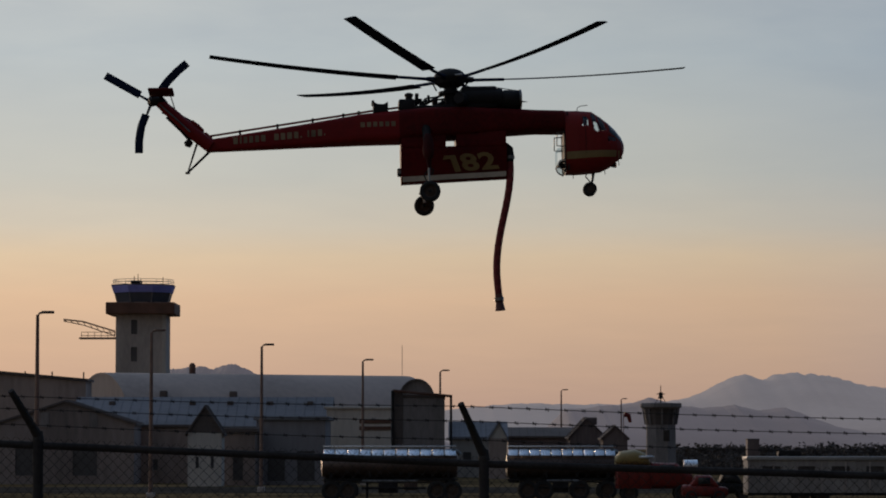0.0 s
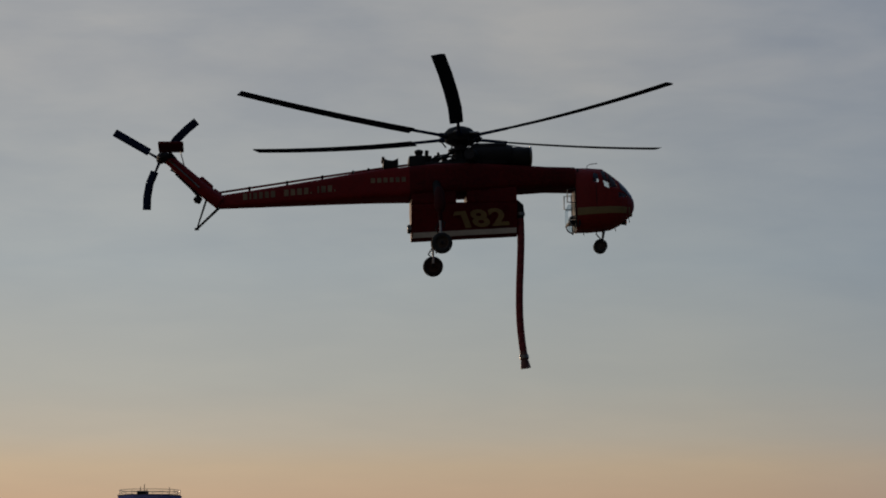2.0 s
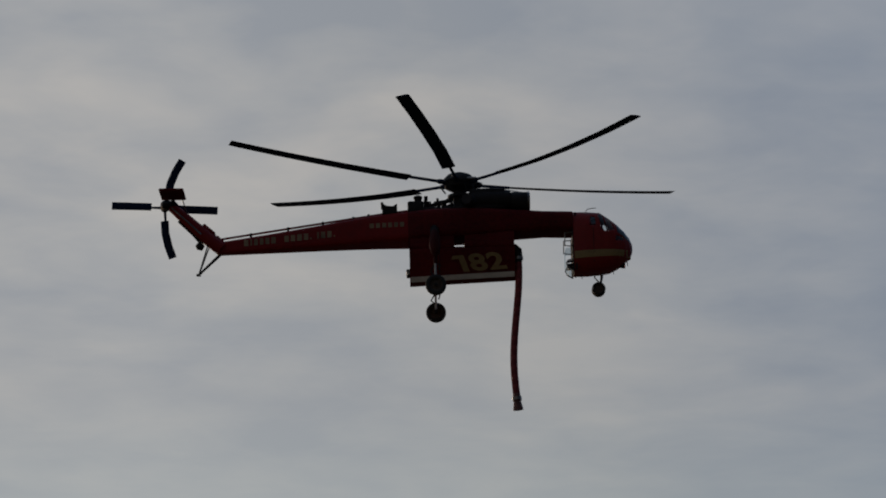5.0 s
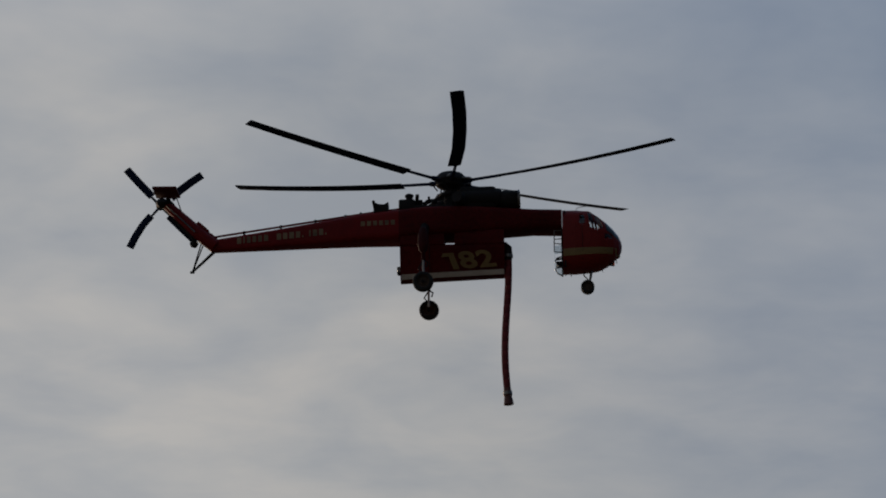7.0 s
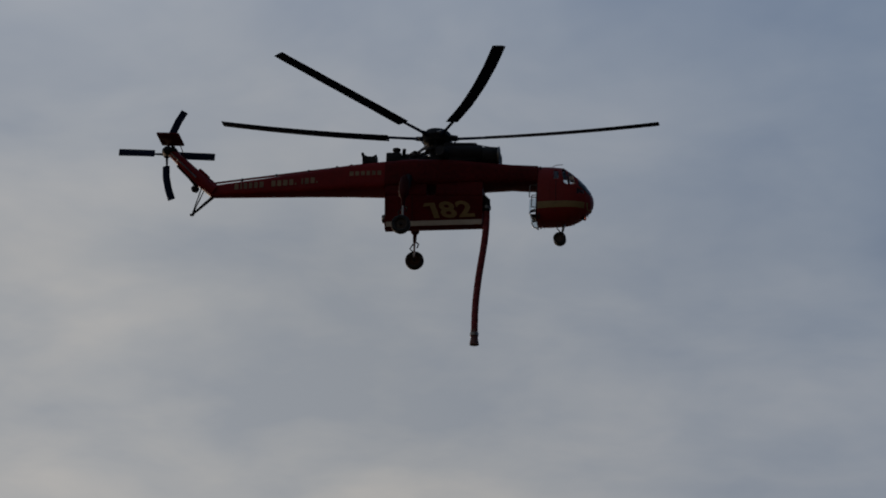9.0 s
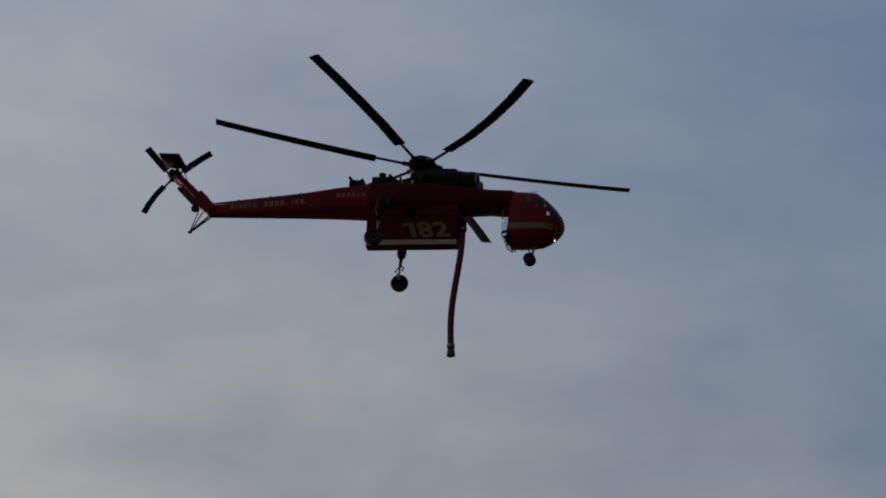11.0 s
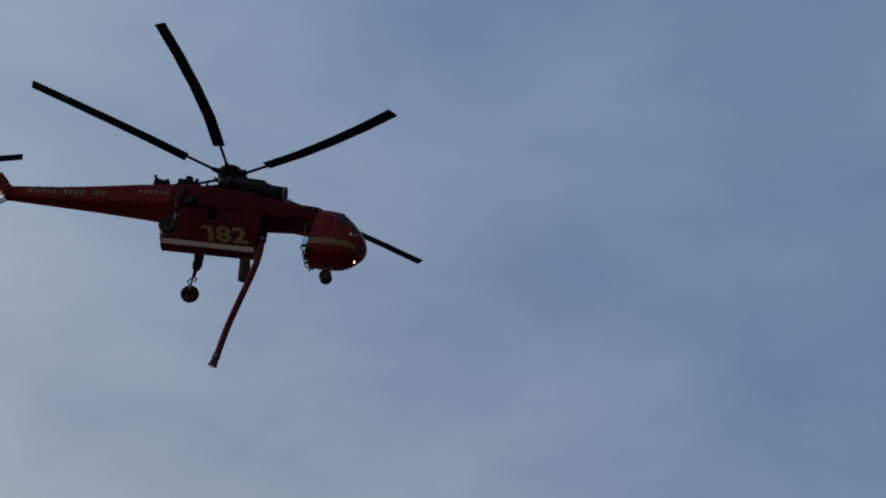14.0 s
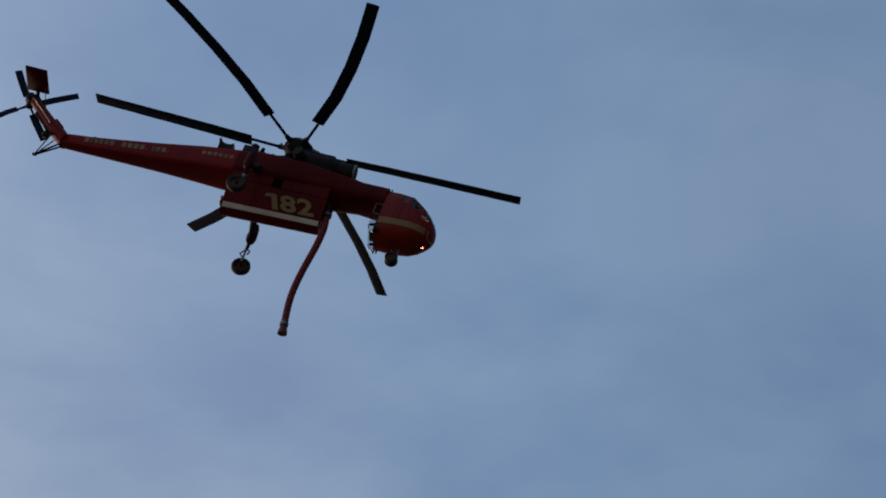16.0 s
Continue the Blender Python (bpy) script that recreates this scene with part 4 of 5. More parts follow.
def build_gantry():
    """A lattice maintenance gantry beside the tower."""
    d = 398.0
    g = tagged(new("lattice_gantry"), "pale lattice work platform fixed to the tower", "gantry")
    zt, zb, zl = 18.81, 17.65, 16.77
    x0, x1, x2 = -48.65, -46.25, -42.04
    top = [(x0, d, 19.32), (-46.11, d, 19.03), (x2, d, 17.79)]
    low = [(x0, d, 19.10), (-46.11, d, 18.59), (x2, d, 17.21)]
    part("boom", tube(top, 0.11, 6), POLE, g)
    part("boom", tube(low, 0.07, 6), POLE, g)
    for k in range(9):
        f = k / 8
        a = Vector((x0 + (x2 - x0) * f, d, np.interp(x0 + (x2 - x0) * f, [p[0] for p in top], [p[2] for p in top])))
        b = Vector((x0 + (x2 - x0) * min(1, f + 0.06), d, np.interp(x0 + (x2 - x0) * min(1, f + 0.06), [p[0] for p in low], [p[2] for p in low])))
        part("lattice_bar", tube([a, b], 0.045, 5), POLE, g)
    part("platform", box((x1 - 0.3, d - 0.8, zl), (x2 + 0.2, d + 0.8, zl + 0.22)), POLE, g, smooth=False)
    for k in range(6):
        x = x1 + (x2 - x1) * k / 5
        part("rail_post", tube([(x, d - 0.75, zl), (x, d - 0.75, zb)], 0.04, 5), POLE, g)
    for z in (zb, (zb + zl) / 2):
        part("guard_rail", tube([(x1, d - 0.75, z), (x2, d - 0.75, z)], 0.04, 5), POLE, g)


def build_barrel_hangar():
    h = tagged(new("barrel_hangar"), "large grey barrel-roofed hangar below the control tower", "hangar")
    turn = pose(-36.36, 330, 0, 0, 0, 27)
    half, tall, length = 10.0, 10.90, 36.0
    arc = [(half * math.cos(a), 2.0 + (tall - 2.0) * math.sin(a)) for a in np.linspace(0, math.pi, 25)]
    bm = bmesh.new()
    n = 40
    rows = [[bm.verts.new((length * k / n, y, z)) for y, z in arc] for k in range(n + 1)]
    inner = [[bm.verts.new((length * k / n, y * 0.975, z - 0.25)) for y, z in arc] for k in (0, n)]
    for a, b in zip(rows, rows[1:]):
        for i in range(24):
            bm.faces.new((a[i], a[i + 1], b[i + 1], b[i]))
    for outer, inn in ((rows[0], inner[0]), (rows[-1], inner[1])):
        for i in range(24):
            bm.faces.new((outer[i], outer[i + 1], inn[i + 1], inn[i]))
    bmesh.ops.transform(bm, matrix=turn, verts=bm.verts)
    part("barrel_roof", bm, BARREL, h)
    for x in (0.06, length - 0.4):
        bm = bmesh.new()
        for o in (0, 0.25):
            ring = [bm.verts.new((x + o, y * 0.98, z - 0.12)) for y, z in arc] + [bm.verts.new((x + o, -half * 0.96, 0)), bm.verts.new((x + o, half * 0.96, 0))]
            bm.faces.new(ring)
        bmesh.ops.transform(bm, matrix=turn, verts=bm.verts)
        part("end_wall", bm, BARREL, h, smooth=False)
    for y in (-half, half - 0.3):
        part("side_wall", box((0, y, 0), (length, y + 0.3, 2.2), 0, turn), GREY_METAL, h, smooth=False)
    for f in (0.12, 0.34):
        c = turn @ Vector((length * f, -half * 0.72, 2 + (tall - 2) * 0.72))
        part("roof_vent", box((c.x - 0.4, c.y - 0.4, c.z - 0.4), (c.x + 0.4, c.y + 0.4, c.z + 0.5), 0.1), DARK_ROOF, h)
    beacon = turn @ Vector((10.5, 0, tall))
    part("beacon", tube([beacon, beacon + Vector((0, 0, 0.9)), beacon + Vector((0, 0, 1.15))], [0.36, 0.36, 0.15], 10), BROWN, h, "rust-brown roof beacon")
    part("mast", tube([turn @ Vector((35.7, 0, tall - 0.3)), turn @ Vector((35.7, 0, tall + 3.4))], 0.035, 6), STEEL, h)


def build_sheds():
    # long dark block
    x0, x1, d = -49.31, -34.47, 300.0
    b = building("long dark brown hangar block with falling roof line", x0, x1, d, d + 5, 9.32, DARK_WALL)
    bm = bmesh.new()
    vs = [bm.verts.new((x, y, z)) for y in (d, d + 5) for x, z in ((x0, 9.32), (x1, 9.32), (x0, 10.68))]
    for q in ((0, 1, 2), (3, 5, 4), (0, 3, 4, 1), (1, 4, 5, 2), (2, 5, 3, 0)):
        bm.faces.new([vs[i] for i in q])
    part("upper_wall", bm, DARK_WALL, b, smooth=False)
    slab_roof(b, (x0 - 0.2, 10.68 + 0.02), (x1 + 0.2, 9.32 + 0.02), d - 0.3, d + 5.3, 0.25, DARK_ROOF)
    for px in (-40.47, -34.80, -37.85):
        part("roof_vent", tube([(px, d + 1, 9.54), (px, d + 1, 10.41 - 0.006 * (px - x0) ** 1.2)], 0.07, 8), BLACK, b)
    # long low shed with a blue-grey roof
    x0, x1, d = -34.59, -10.76, 290.0
    b = building("long low shed with weathered blue-grey metal roof", x0, x1, d, d + 14, 4.89, GREY_METAL, [(x0 + 2 + 2.9 * k, x0 + 3.6 + 2.9 * k, 1.2, 2.6) for k in range(7)], name="shed")
    ridge_roof(b, x0, x1, d, d + 14, 4.89, 7.58, BLUE_ROOF, seams=26)
    for k, px in enumerate((-31.38, -23.76, -20.19, -16.41, -12.6)):
        part("roof_vent", box((px - 0.3, d + 4.9, 6.72), (px + 0.3, d + 5.5, 7.36), 0.06), DARK_ROOF, b)
    # gabled workshop, front left
    x0, x1, d = -36.63, -25.31, 255.0
    b = building("grey gabled workshop facing the fence", x0, x1, d, d + 6, 4.86, PLUM_WALL, [(x0 + 1.5, x0 + 3.5, 0.6, 3.2), (x0 + 6.2, x0 + 8.4, 0.6, 3.4)], name="workshop")
    gable_front(b, x0, x1, -30.97, d, d + 6, 4.86, 6.67, PLUM_WALL, DARK_ROOF)
    for px in (-32.64, -28.65):
        part("louvre_panel", box((px - 0.35, d - 0.08, 4.63), (px + 0.35, d + 0.02, 5.84), 0.03), CONCRETE_DARK, b, "paler upright panel", smooth=False)
    # low link to its side
    x0, x1, d = -25.91, -21.39, 262.0
    b = building("low dark lean-to between the sheds", x0, x1, d, d + 10, 4.67, DARK_WALL, [(x0 + 1.0, x0 + 2.0, 1.0, 2.1)], name="lean_to")
    flat_roof(b, x0, x1, d, d + 10, 4.67, DARK_ROOF, 0.25)
    # small pale gabled annex
    x0, x1, d = -19.68, -17.06, 240.0
    b = building("small pale annex with steep dark gable", x0, x1, d, d + 3, 4.15, PALE_WALL, [(x0 + 0.5, x0 + 0.95, 1.3, 2.4), (x1 - 0.95, x1 - 0.5, 1.3, 2.4)], name="annex")
    gable_front(b, x0, x1, -18.37, d, d + 3, 4.15, 6.07, DARK_ROOF, DARK_ROOF, 4)
    # dark store
    x0, x1, d = -17.40, -14.85, 246.0
    b = building("dark brown storage building beside the annex", x0, x1, d, d + 8, 4.17, DARK_WALL, [(x0 + 0.7, x0 + 1.7, 0.3, 2.4)], name="store")
    flat_roof(b, x0, x1, d, d + 8, 4.17, DARK_ROOF, 0.3)
    x0, x1, d = -15.00, -9.45, 250.0
    b = building("blue-grey metal hangar with flat roof", x0, x1, d, d + 12, 5.19, BLUE_WALL, [(x0 + 0.8, x0 + 2.4, 0.2, 2.8), (x0 + 3.2, x0 + 4.8, 0.2, 2.8)], name="hangar", category="hangar")
    flat_roof(b, x0, x1, d, d + 12, 5.19, BLUE_ROOF, 0.3)
    # beige building with brown bands
    x0, x1, d = -10.30, -4.60, 275.0
    b = building("beige building with brown bands and rounded corner", x0, x1, d, d + 10, 6.40, PALE_WALL, [(x0 + 3.3, x0 + 4.4, 0.8, 1.7)])
    flat_roof(b, x0, x1, d, d + 10, 6.40, PALE_WALL, 0.2)
    part("band", box((-7.40, d - 0.06, 5.10), (x1, d + 0.02, 5.45)), BROWN, b, smooth=False)
    part("band", box((-7.40, d - 0.06, 4.50), (x1, d + 0.02, 4.85)), BROWN, b, smooth=False)
    # arched end of a second barrel hangar
    q = tagged(new("small_barrel_hangar"), "small grey barrel-roofed hangar seen end on", "hangar")
    xc, d, half, top = -2.56, 300.0, 1.69, 9.54
    arc = [(xc + half * math.cos(a), 7.57 + (top - 7.57) * math.sin(a)) for a in np.linspace(0, math.pi, 19)]
    bm = bmesh.new()
    rows = [[bm.verts.new((x, y, z)) for x, z in arc] for y in (d, d + 20)]
    for i in range(18):
        bm.faces.new((rows[0][i], rows[0][i + 1], rows[1][i + 1], rows[1][i]))
    part("barrel_roof", bm, BARREL, q)
    bm = bmesh.new()
    for y in (d + 0.3, d + 0.6):
        bm.faces.new([bm.verts.new((xc + (x - xc) * 0.97, y, z - 0.05)) for x, z in arc] + [bm.verts.new((xc - half * 0.97, y, 0)), bm.verts.new((xc + half * 0.97, y, 0))])
    part("end_wall", bm, CONCRETE_DARK, q, smooth=False)
    part("front_arch", tube([(x, d, z) for x, z in arc], 0.08, 6), CONCRETE_DARK, q)
    for x in (xc - half, xc + half - 0.25):
        part("side_wall", box((x, d, 0), (x + 0.25, d + 20, 7.57)), GREY_METAL, q, smooth=False)
    # tall plain block with a service frame
    x0, x1, d = -4.14, 0.14, 262.0
    b = building("tall plain grey block with dark corner", x0, x1, d, d + 9, 7.15, CONCRETE_DARK, (), name="plant_block")
    flat_roof(b, x0, x1, d, d + 9, 7.15, DARK_ROOF, 0.3, 0.05)
    part("corner", box((x0 - 0.05, d - 0.12, 0), (x0 + 0.75, d - 0.01, 7.67), 0.03), DARK_ROOF, b, smooth=False)
    for k in range(5):
        xx = x0 + 0.75 + (x1 - x0 - 0.75) * k / 5
        part("panel", box((xx + 0.008, d - 0.03, 0.05), (xx + (x1 - x0 - 0.75) / 5 - 0.008, d - 0.005, 7.01), 0.01), CONCRETE_DARK, b, smooth=False)
    f = tagged(new("service_frame"), "dark steel portal frame over the plant block", "frame")
    part("beam", tube([(x0 - 0.1, d - 0.4, 7.77), (0.76, d - 0.4, 7.29)], 0.13, 6), BROWN, f)
    part("post", tube([(0.67, d - 0.4, 0), (0.67, d - 0.4, 7.39)], 0.12, 6), BLACK, f)
    part("post", tube([(x0 - 0.1, d - 0.4, 0), (x0 - 0.1, d - 0.4, 7.77)], 0.14, 6), BLACK, f)
    # pale gabled houses farther right
    x0, x1, d = 0.90, 6.14, 310.0
    b = building("low white building with pale gable", x0, x1, d, d + 8, 3.95, PALE_WALL, [(x0 + 1.0, x0 + 2.0, 1.4, 2.6), (x0 + 3.4, x0 + 4.3, 1.4, 2.6)], name="house", category="house")
    ridge_roof(b, x0, x1, d, d + 8, 3.95, 5.38, BLUE_ROOF, seams=10)
    x0, x1, d = 4.41, 6.08, 296.0
    b = building("narrow brown-roofed white hut", x0, x1, d, d + 6, 3.85, DARK_WALL, (), name="hut", category="hut")
    gable_front(b, x0, x1, 5.33, d, d + 6, 3.85, 5.25, PALE_WALL, BLUE_ROOF, 3)
    x0, x1, d = 7.00, 13.89, 335.0
    b = building("low dark row of stores", x0, x1, d, d + 8, 4.07, BOARDS, [(x0 + 1 + 1.7 * k, x0 + 1.9 + 1.7 * k, 1.3, 2.4) for k in range(3)], name="store")
    ridge_roof(b, x0, x1, d, d + 8, 4.07, 4.95, DARK_ROOF, seams=8)
    x0, x1, d = 13.24, 16.90, 325.0
    b = building("dark gabled house with square chimney", x0, x1, d, d + 9, 4.05, BOARDS, [(x0 + 1.2, x0 + 2.0, 1.2, 2.4)], name="house", category="house")
    gable_front(b, x0, x1, 15.01, d, d + 9, 4.05, 5.94, BOARDS, DARK_ROOF, 4)
    part("chimney", box((14.65, d + 1, 5.35), (16.13, d + 2.2, 6.11), 0.05), BOARDS, b)
    x0, x1, d = 16.15, 18.67, 315.0
    b = building("dark low gabled outbuilding", x0, x1, d, d + 7, 3.90, BOARDS, (), name="outbuilding")
    gable_front(b, x0, x1, 17.41, d, d + 7, 3.90, 5.05, BOARDS, DARK_ROOF, 3)
    x0, x1, d = 35.21, 36.59, 360.0
    b = building("small dark hut on the far field", x0, x1, d, d + 2, 3.82, BOARDS, (), name="hut", category="hut")
    flat_roof(b, x0, x1, d, d + 2, 3.82, DARK_ROOF, 0.15, 0.02)


def build_small_tower():
    d, x = 300.0, 21.00
    t = tagged(new("old_tower"), "squat tapering concrete tower with wide cap and aerial", "tower")
    turn = pose(x, d, 0, 0, 0, 22.5)
    part("shaft", spun([(1.6, 0), (1.52, 2.2), (1.48, 5.17), (0, 5.17)], 8, "z"), CONCRETE_DARK, t, smooth=False).matrix_basis = turn
    # one opaque dark shape in place of the lookout's glazing
    part("lookout_glazing", spun([(0, 5.17 + 0.004), (1.5, 5.17 + 0.004), (1.72, 6.70), (0, 6.70)], 8, "z"), DARK_ROOF, t, "dark glazed lookout storey", smooth=False).matrix_basis = turn
    for k in range(8):
        a = radians(22.5 + 45 * k)
        lo, hi = [(x + q * math.cos(a + radians(22.5)), d + q * math.sin(a + radians(22.5)), z) for q, z in ((1.5, 5.17), (1.74, 6.70))]
        part("mullion", tube([lo, hi], 0.09, 5), CONCRETE_DARK, t)
    part("cap", spun([(0, 6.70 + 0.004), (1.9, 6.70 + 0.004), (2.1, 6.86), (2.1, 7.19), (2.0, 7.25), (0, 7.30)], 8, "z"), CONCRETE_DARK, t, "pale concrete cap", smooth=False).matrix_basis = turn
    part("window", box((x + 0.15, d - 1.5, 3.59), (x + 0.75, d - 1.36, 4.63), 0.02), DARK_GLASS, t, smooth=False)
    part("aerial", tube([(x, d, 7.25), (x, d, 8.94)], [0.07, 0.04], 6), BLACK, t)
    part("cross_arm", tube([(x - 0.4, d, 8.12), (x + 0.4, d, 8.12)], 0.04, 5), BLACK, t)
    part("aerial_drum", tube([(x, d, 7.68), (x, d, 8.28)], 0.2, 8), BLACK, t)
    for dx in (-0.5, 0.5):
        part("stay", tube([(x + dx, d, 7.25), (x, d, 8.17)], 0.03, 5), BLACK, t)


def build_street_lamps():
    first = None
    for x, d in ((-20.89, 160.0), (-17.36, 185.0), (-12.31, 211.0), (-6.40, 248.0), (-0.26, 283.0), (14.44, 380.0), (25.89, 452.0)):
        if first is None:
            first = tagged(new("street_lamp"), "tall rust-brown street lamp with single flat head", "street lamp", "lamps along the airfield road")
            part("pole", tube([(0, 0, 0), (0, 0, 5), (0, 0, 9.85)], [0.15, 0.12, 0.085], 10), POLE, first)
            part("base", box((-0.25, -0.25, 0), (0.25, 0.25, 0.35), 0.04), CONCRETE, first)
            part("arm", tube([(0, 0, 9.8), (0.12, 0, 9.95), (0.5, 0, 10.0)], 0.055, 8), POLE, first)
            part("lamp_head", box((0.2, -0.16, 9.92), (0.85, 0.16, 10.06), 0.05), POLE, first)
            first.location = (x, d, 0)
        else:
            copy_thing(first, pose(x, d, 0))


build_control_tower()
build_gantry()
build_barrel_hangar()
build_sheds()
build_small_tower()


def build_windsock():
    d, x = 440.0, 25.52
    w = tagged(new("windsock"), "red windsock hanging limp from a thin mast", "windsock")
    part("mast", tube([(x, d, 0), (x, d, 7.82)], 0.06, 6), POLE, w)
    part("sock", tube([(x + 0.1, d, 7.58), (26.24, d, 7.42), (26.48, d, 6.46)], [0.42, 0.36, 0.22], 10), TRUCK_RED, w, "faded red cloth sleeve")


build_windsock()
build_street_lamps()


# ---- vehicles ----
def road_wheel(parent, x, y, r=0.5, w=0.3):
    ob = wheel_parts(parent, (x, y, r), r, w, "wheel")
    return ob


def build_tanker(label, x0, x1, d, panels, wheels):
    t = tagged(new("tank_trailer"), label, "trailer", "parked tank trailers")
    mid = (x0 + x1) / 2
    bm = bmesh.new()
    rings = []
    for x, s in ((x0 + 0.05, 0.6), (x0 + 0.12, 0.9), (x0 + 0.35, 1), (x1 - 0.35, 1), (x1 - 0.12, 0.9), (x1 - 0.05, 0.6)):
        rings.append([bm.verts.new((x, d + 1.15 * s * math.cos(a), 2.0 + 0.72 * s * math.sin(a))) for a in (2 * math.pi * k / 24 for k in range(24))])
    for a, b in zip(rings, rings[1:]):
        for i in range(24):
            bm.faces.new((a[i], a[(i + 1) % 24], b[(i + 1) % 24], b[i]))
    bm.faces.new(rings[0])
    bm.faces.new(rings[-1])
    part("tank", bm, TANK_STEEL, t, "dull dark steel tank")
    part("chassis", box((x0 + 0.2, d - 0.45, 1.0), (x1 - 0.2, d + 0.45, 1.3), 0.03), BLACK, t)
    for k in range(4):
        x = x0 + 0.6 + (x1 - x0 - 1.2) * k / 3
        part("saddle", box((x - 0.08, d - 0.95, 1.25), (x + 0.08, d + 0.95, 1.7), 0.03), BLACK, t)
    w = (x1 - x0 - 0.3) / panels
    for k in range(panels):
        x = x0 + 0.15 + w * k
        p = part("top_panel", box((0.03, -0.02, 0.0), (w - 0.03, 0.02, 0.6), 0.015, pose(x, d - 1.02, 2.56, -50, 0, 0)), ALUMINIUM, t, "bright aluminium side panel")
        part("panel_clip", box((x - 0.035, d - 1.06, 2.5), (x + 0.03, d - 0.98, 2.64)), BLACK, t)
    part("walkway", box((x0 + 0.15, d - 0.6, 3.04), (x1 - 0.15, d + 0.6, 3.12), 0.02), ALUMINIUM, t)
    part("front_hatch", tube([(x1 - 0.4, d - 0.6, 2.9), (x1 - 0.05, d - 0.6, 2.75), (x1 + 0.05, d - 0.6, 2.6)], 0.12, 8), STEEL, t)
    part("side_pipe", tube([(x0 + 0.8, d - 1.0, 1.12), (x1 - 0.8, d - 1.0, 1.12)], 0.08, 8), STEEL, t)
    part("mud_guard", box((x0 + 0.1, d - 1.15, 1.12), (x0 + 2.4, d - 0.55, 1.2), 0.03), BLACK, t)
    part("landing_leg", box((x0 + 0.33 * (x1 - x0), d - 0.95, 0.0), (x0 + 0.33 * (x1 - x0) + 0.14, d - 0.8, 1.1), 0.02), BLACK, t)
    part("tool_locker", box((x0 + 0.42 * (x1 - x0), d - 1.05, 0.45), (x0 + 0.56 * (x1 - x0), d - 0.5, 1.08), 0.04), BLACK, t, "black steel tool locker")
    part("valve_box", box((x0 + 0.6 * (x1 - x0), d - 1.0, 0.6), (x0 + 0.7 * (x1 - x0), d - 0.6, 1.1), 0.04), TANK_STEEL, t)
    part("underrun_bar", tube([(x0 + 0.3 * (x1 - x0), d - 1.08, 0.72), (x0 + 0.76 * (x1 - x0), d - 1.08, 0.72)], 0.06, 6), BLACK, t)
    part("rear_guard", box((x1 - 2.3, d - 1.15, 1.16), (x1 - 0.05, d - 0.55, 1.24), 0.03), BLACK, t)
    for f in sorted(wheels):
        part("axle", tube([(x0 + f * (x1 - x0), d - 1.0, 0.57), (x0 + f * (x1 - x0), d + 1.0, 0.57)], 0.09, 8), BLACK, t)
    for f in wheels:
        for y in (d - 1.0, d + 1.0):
            road_wheel(t, x0 + f * (x1 - x0), y, 0.57)
    return t


def build_red_truck():
    d, x0, x1 = 176.0, 9.79, 14.02
    t = tagged(new("red_truck"), "dark red fire tender with yellow cab roof", "truck")
    part("body", box((x0, d - 1.2, 0.7), (11.71, d + 1.2, 2.0), 0.08), TRUCK_RED, t)
    part("cab", loft([(11.71, d, 0.7, 2.2, 1.15, 5, 1), (13.15, d, 0.7, 2.15, 1.15, 5, 1), (13.63, d, 0.7, 1.7, 1.12, 4, 1), (x1, d, 0.7, 1.55, 1.05, 4, 1)], 24), TRUCK_RED, t)
    part("yellow_locker", loft([(9.73, d, 2.0, 2.5, 0.9, 3, 1), (9.98, d, 2.0, 2.8, 1.05, 3, 1), (10.82, d, 2.0, 2.92, 1.08, 3, 1), (11.39, d, 2.0, 2.7, 1.0, 3, 1), (11.62, d, 2.0, 2.35, 0.85, 3, 1)], 24), YELLOW, t, "faded yellow rounded top")
    part("hose_tray", box((11.01, d - 1.1, 2.42), (11.84, d - 0.2, 2.56), 0.05), ALUMINIUM, t)
    part("cab_window", box((12.19, d - 1.17, 1.65), (12.99, d - 1.1, 2.05), 0.02), DARK_GLASS, t)
    part("tank_end", tube([(13.57, d - 0.4, 2.0), (14.34, d - 0.4, 2.0)], 0.33, 16), ALUMINIUM, t)
    for k in range(3):
        part("locker_door", box((x0 + 0.08 + 0.6 * k, d - 1.24, 0.9), (x0 + 0.6 + 0.6 * k, d - 1.19, 1.85), 0.02), TRUCK_RED, t)
    for x in (x0 + 0.7, 13.47):
        for y in (d - 1.05, d + 1.05):
            road_wheel(t, x, y, 0.48)


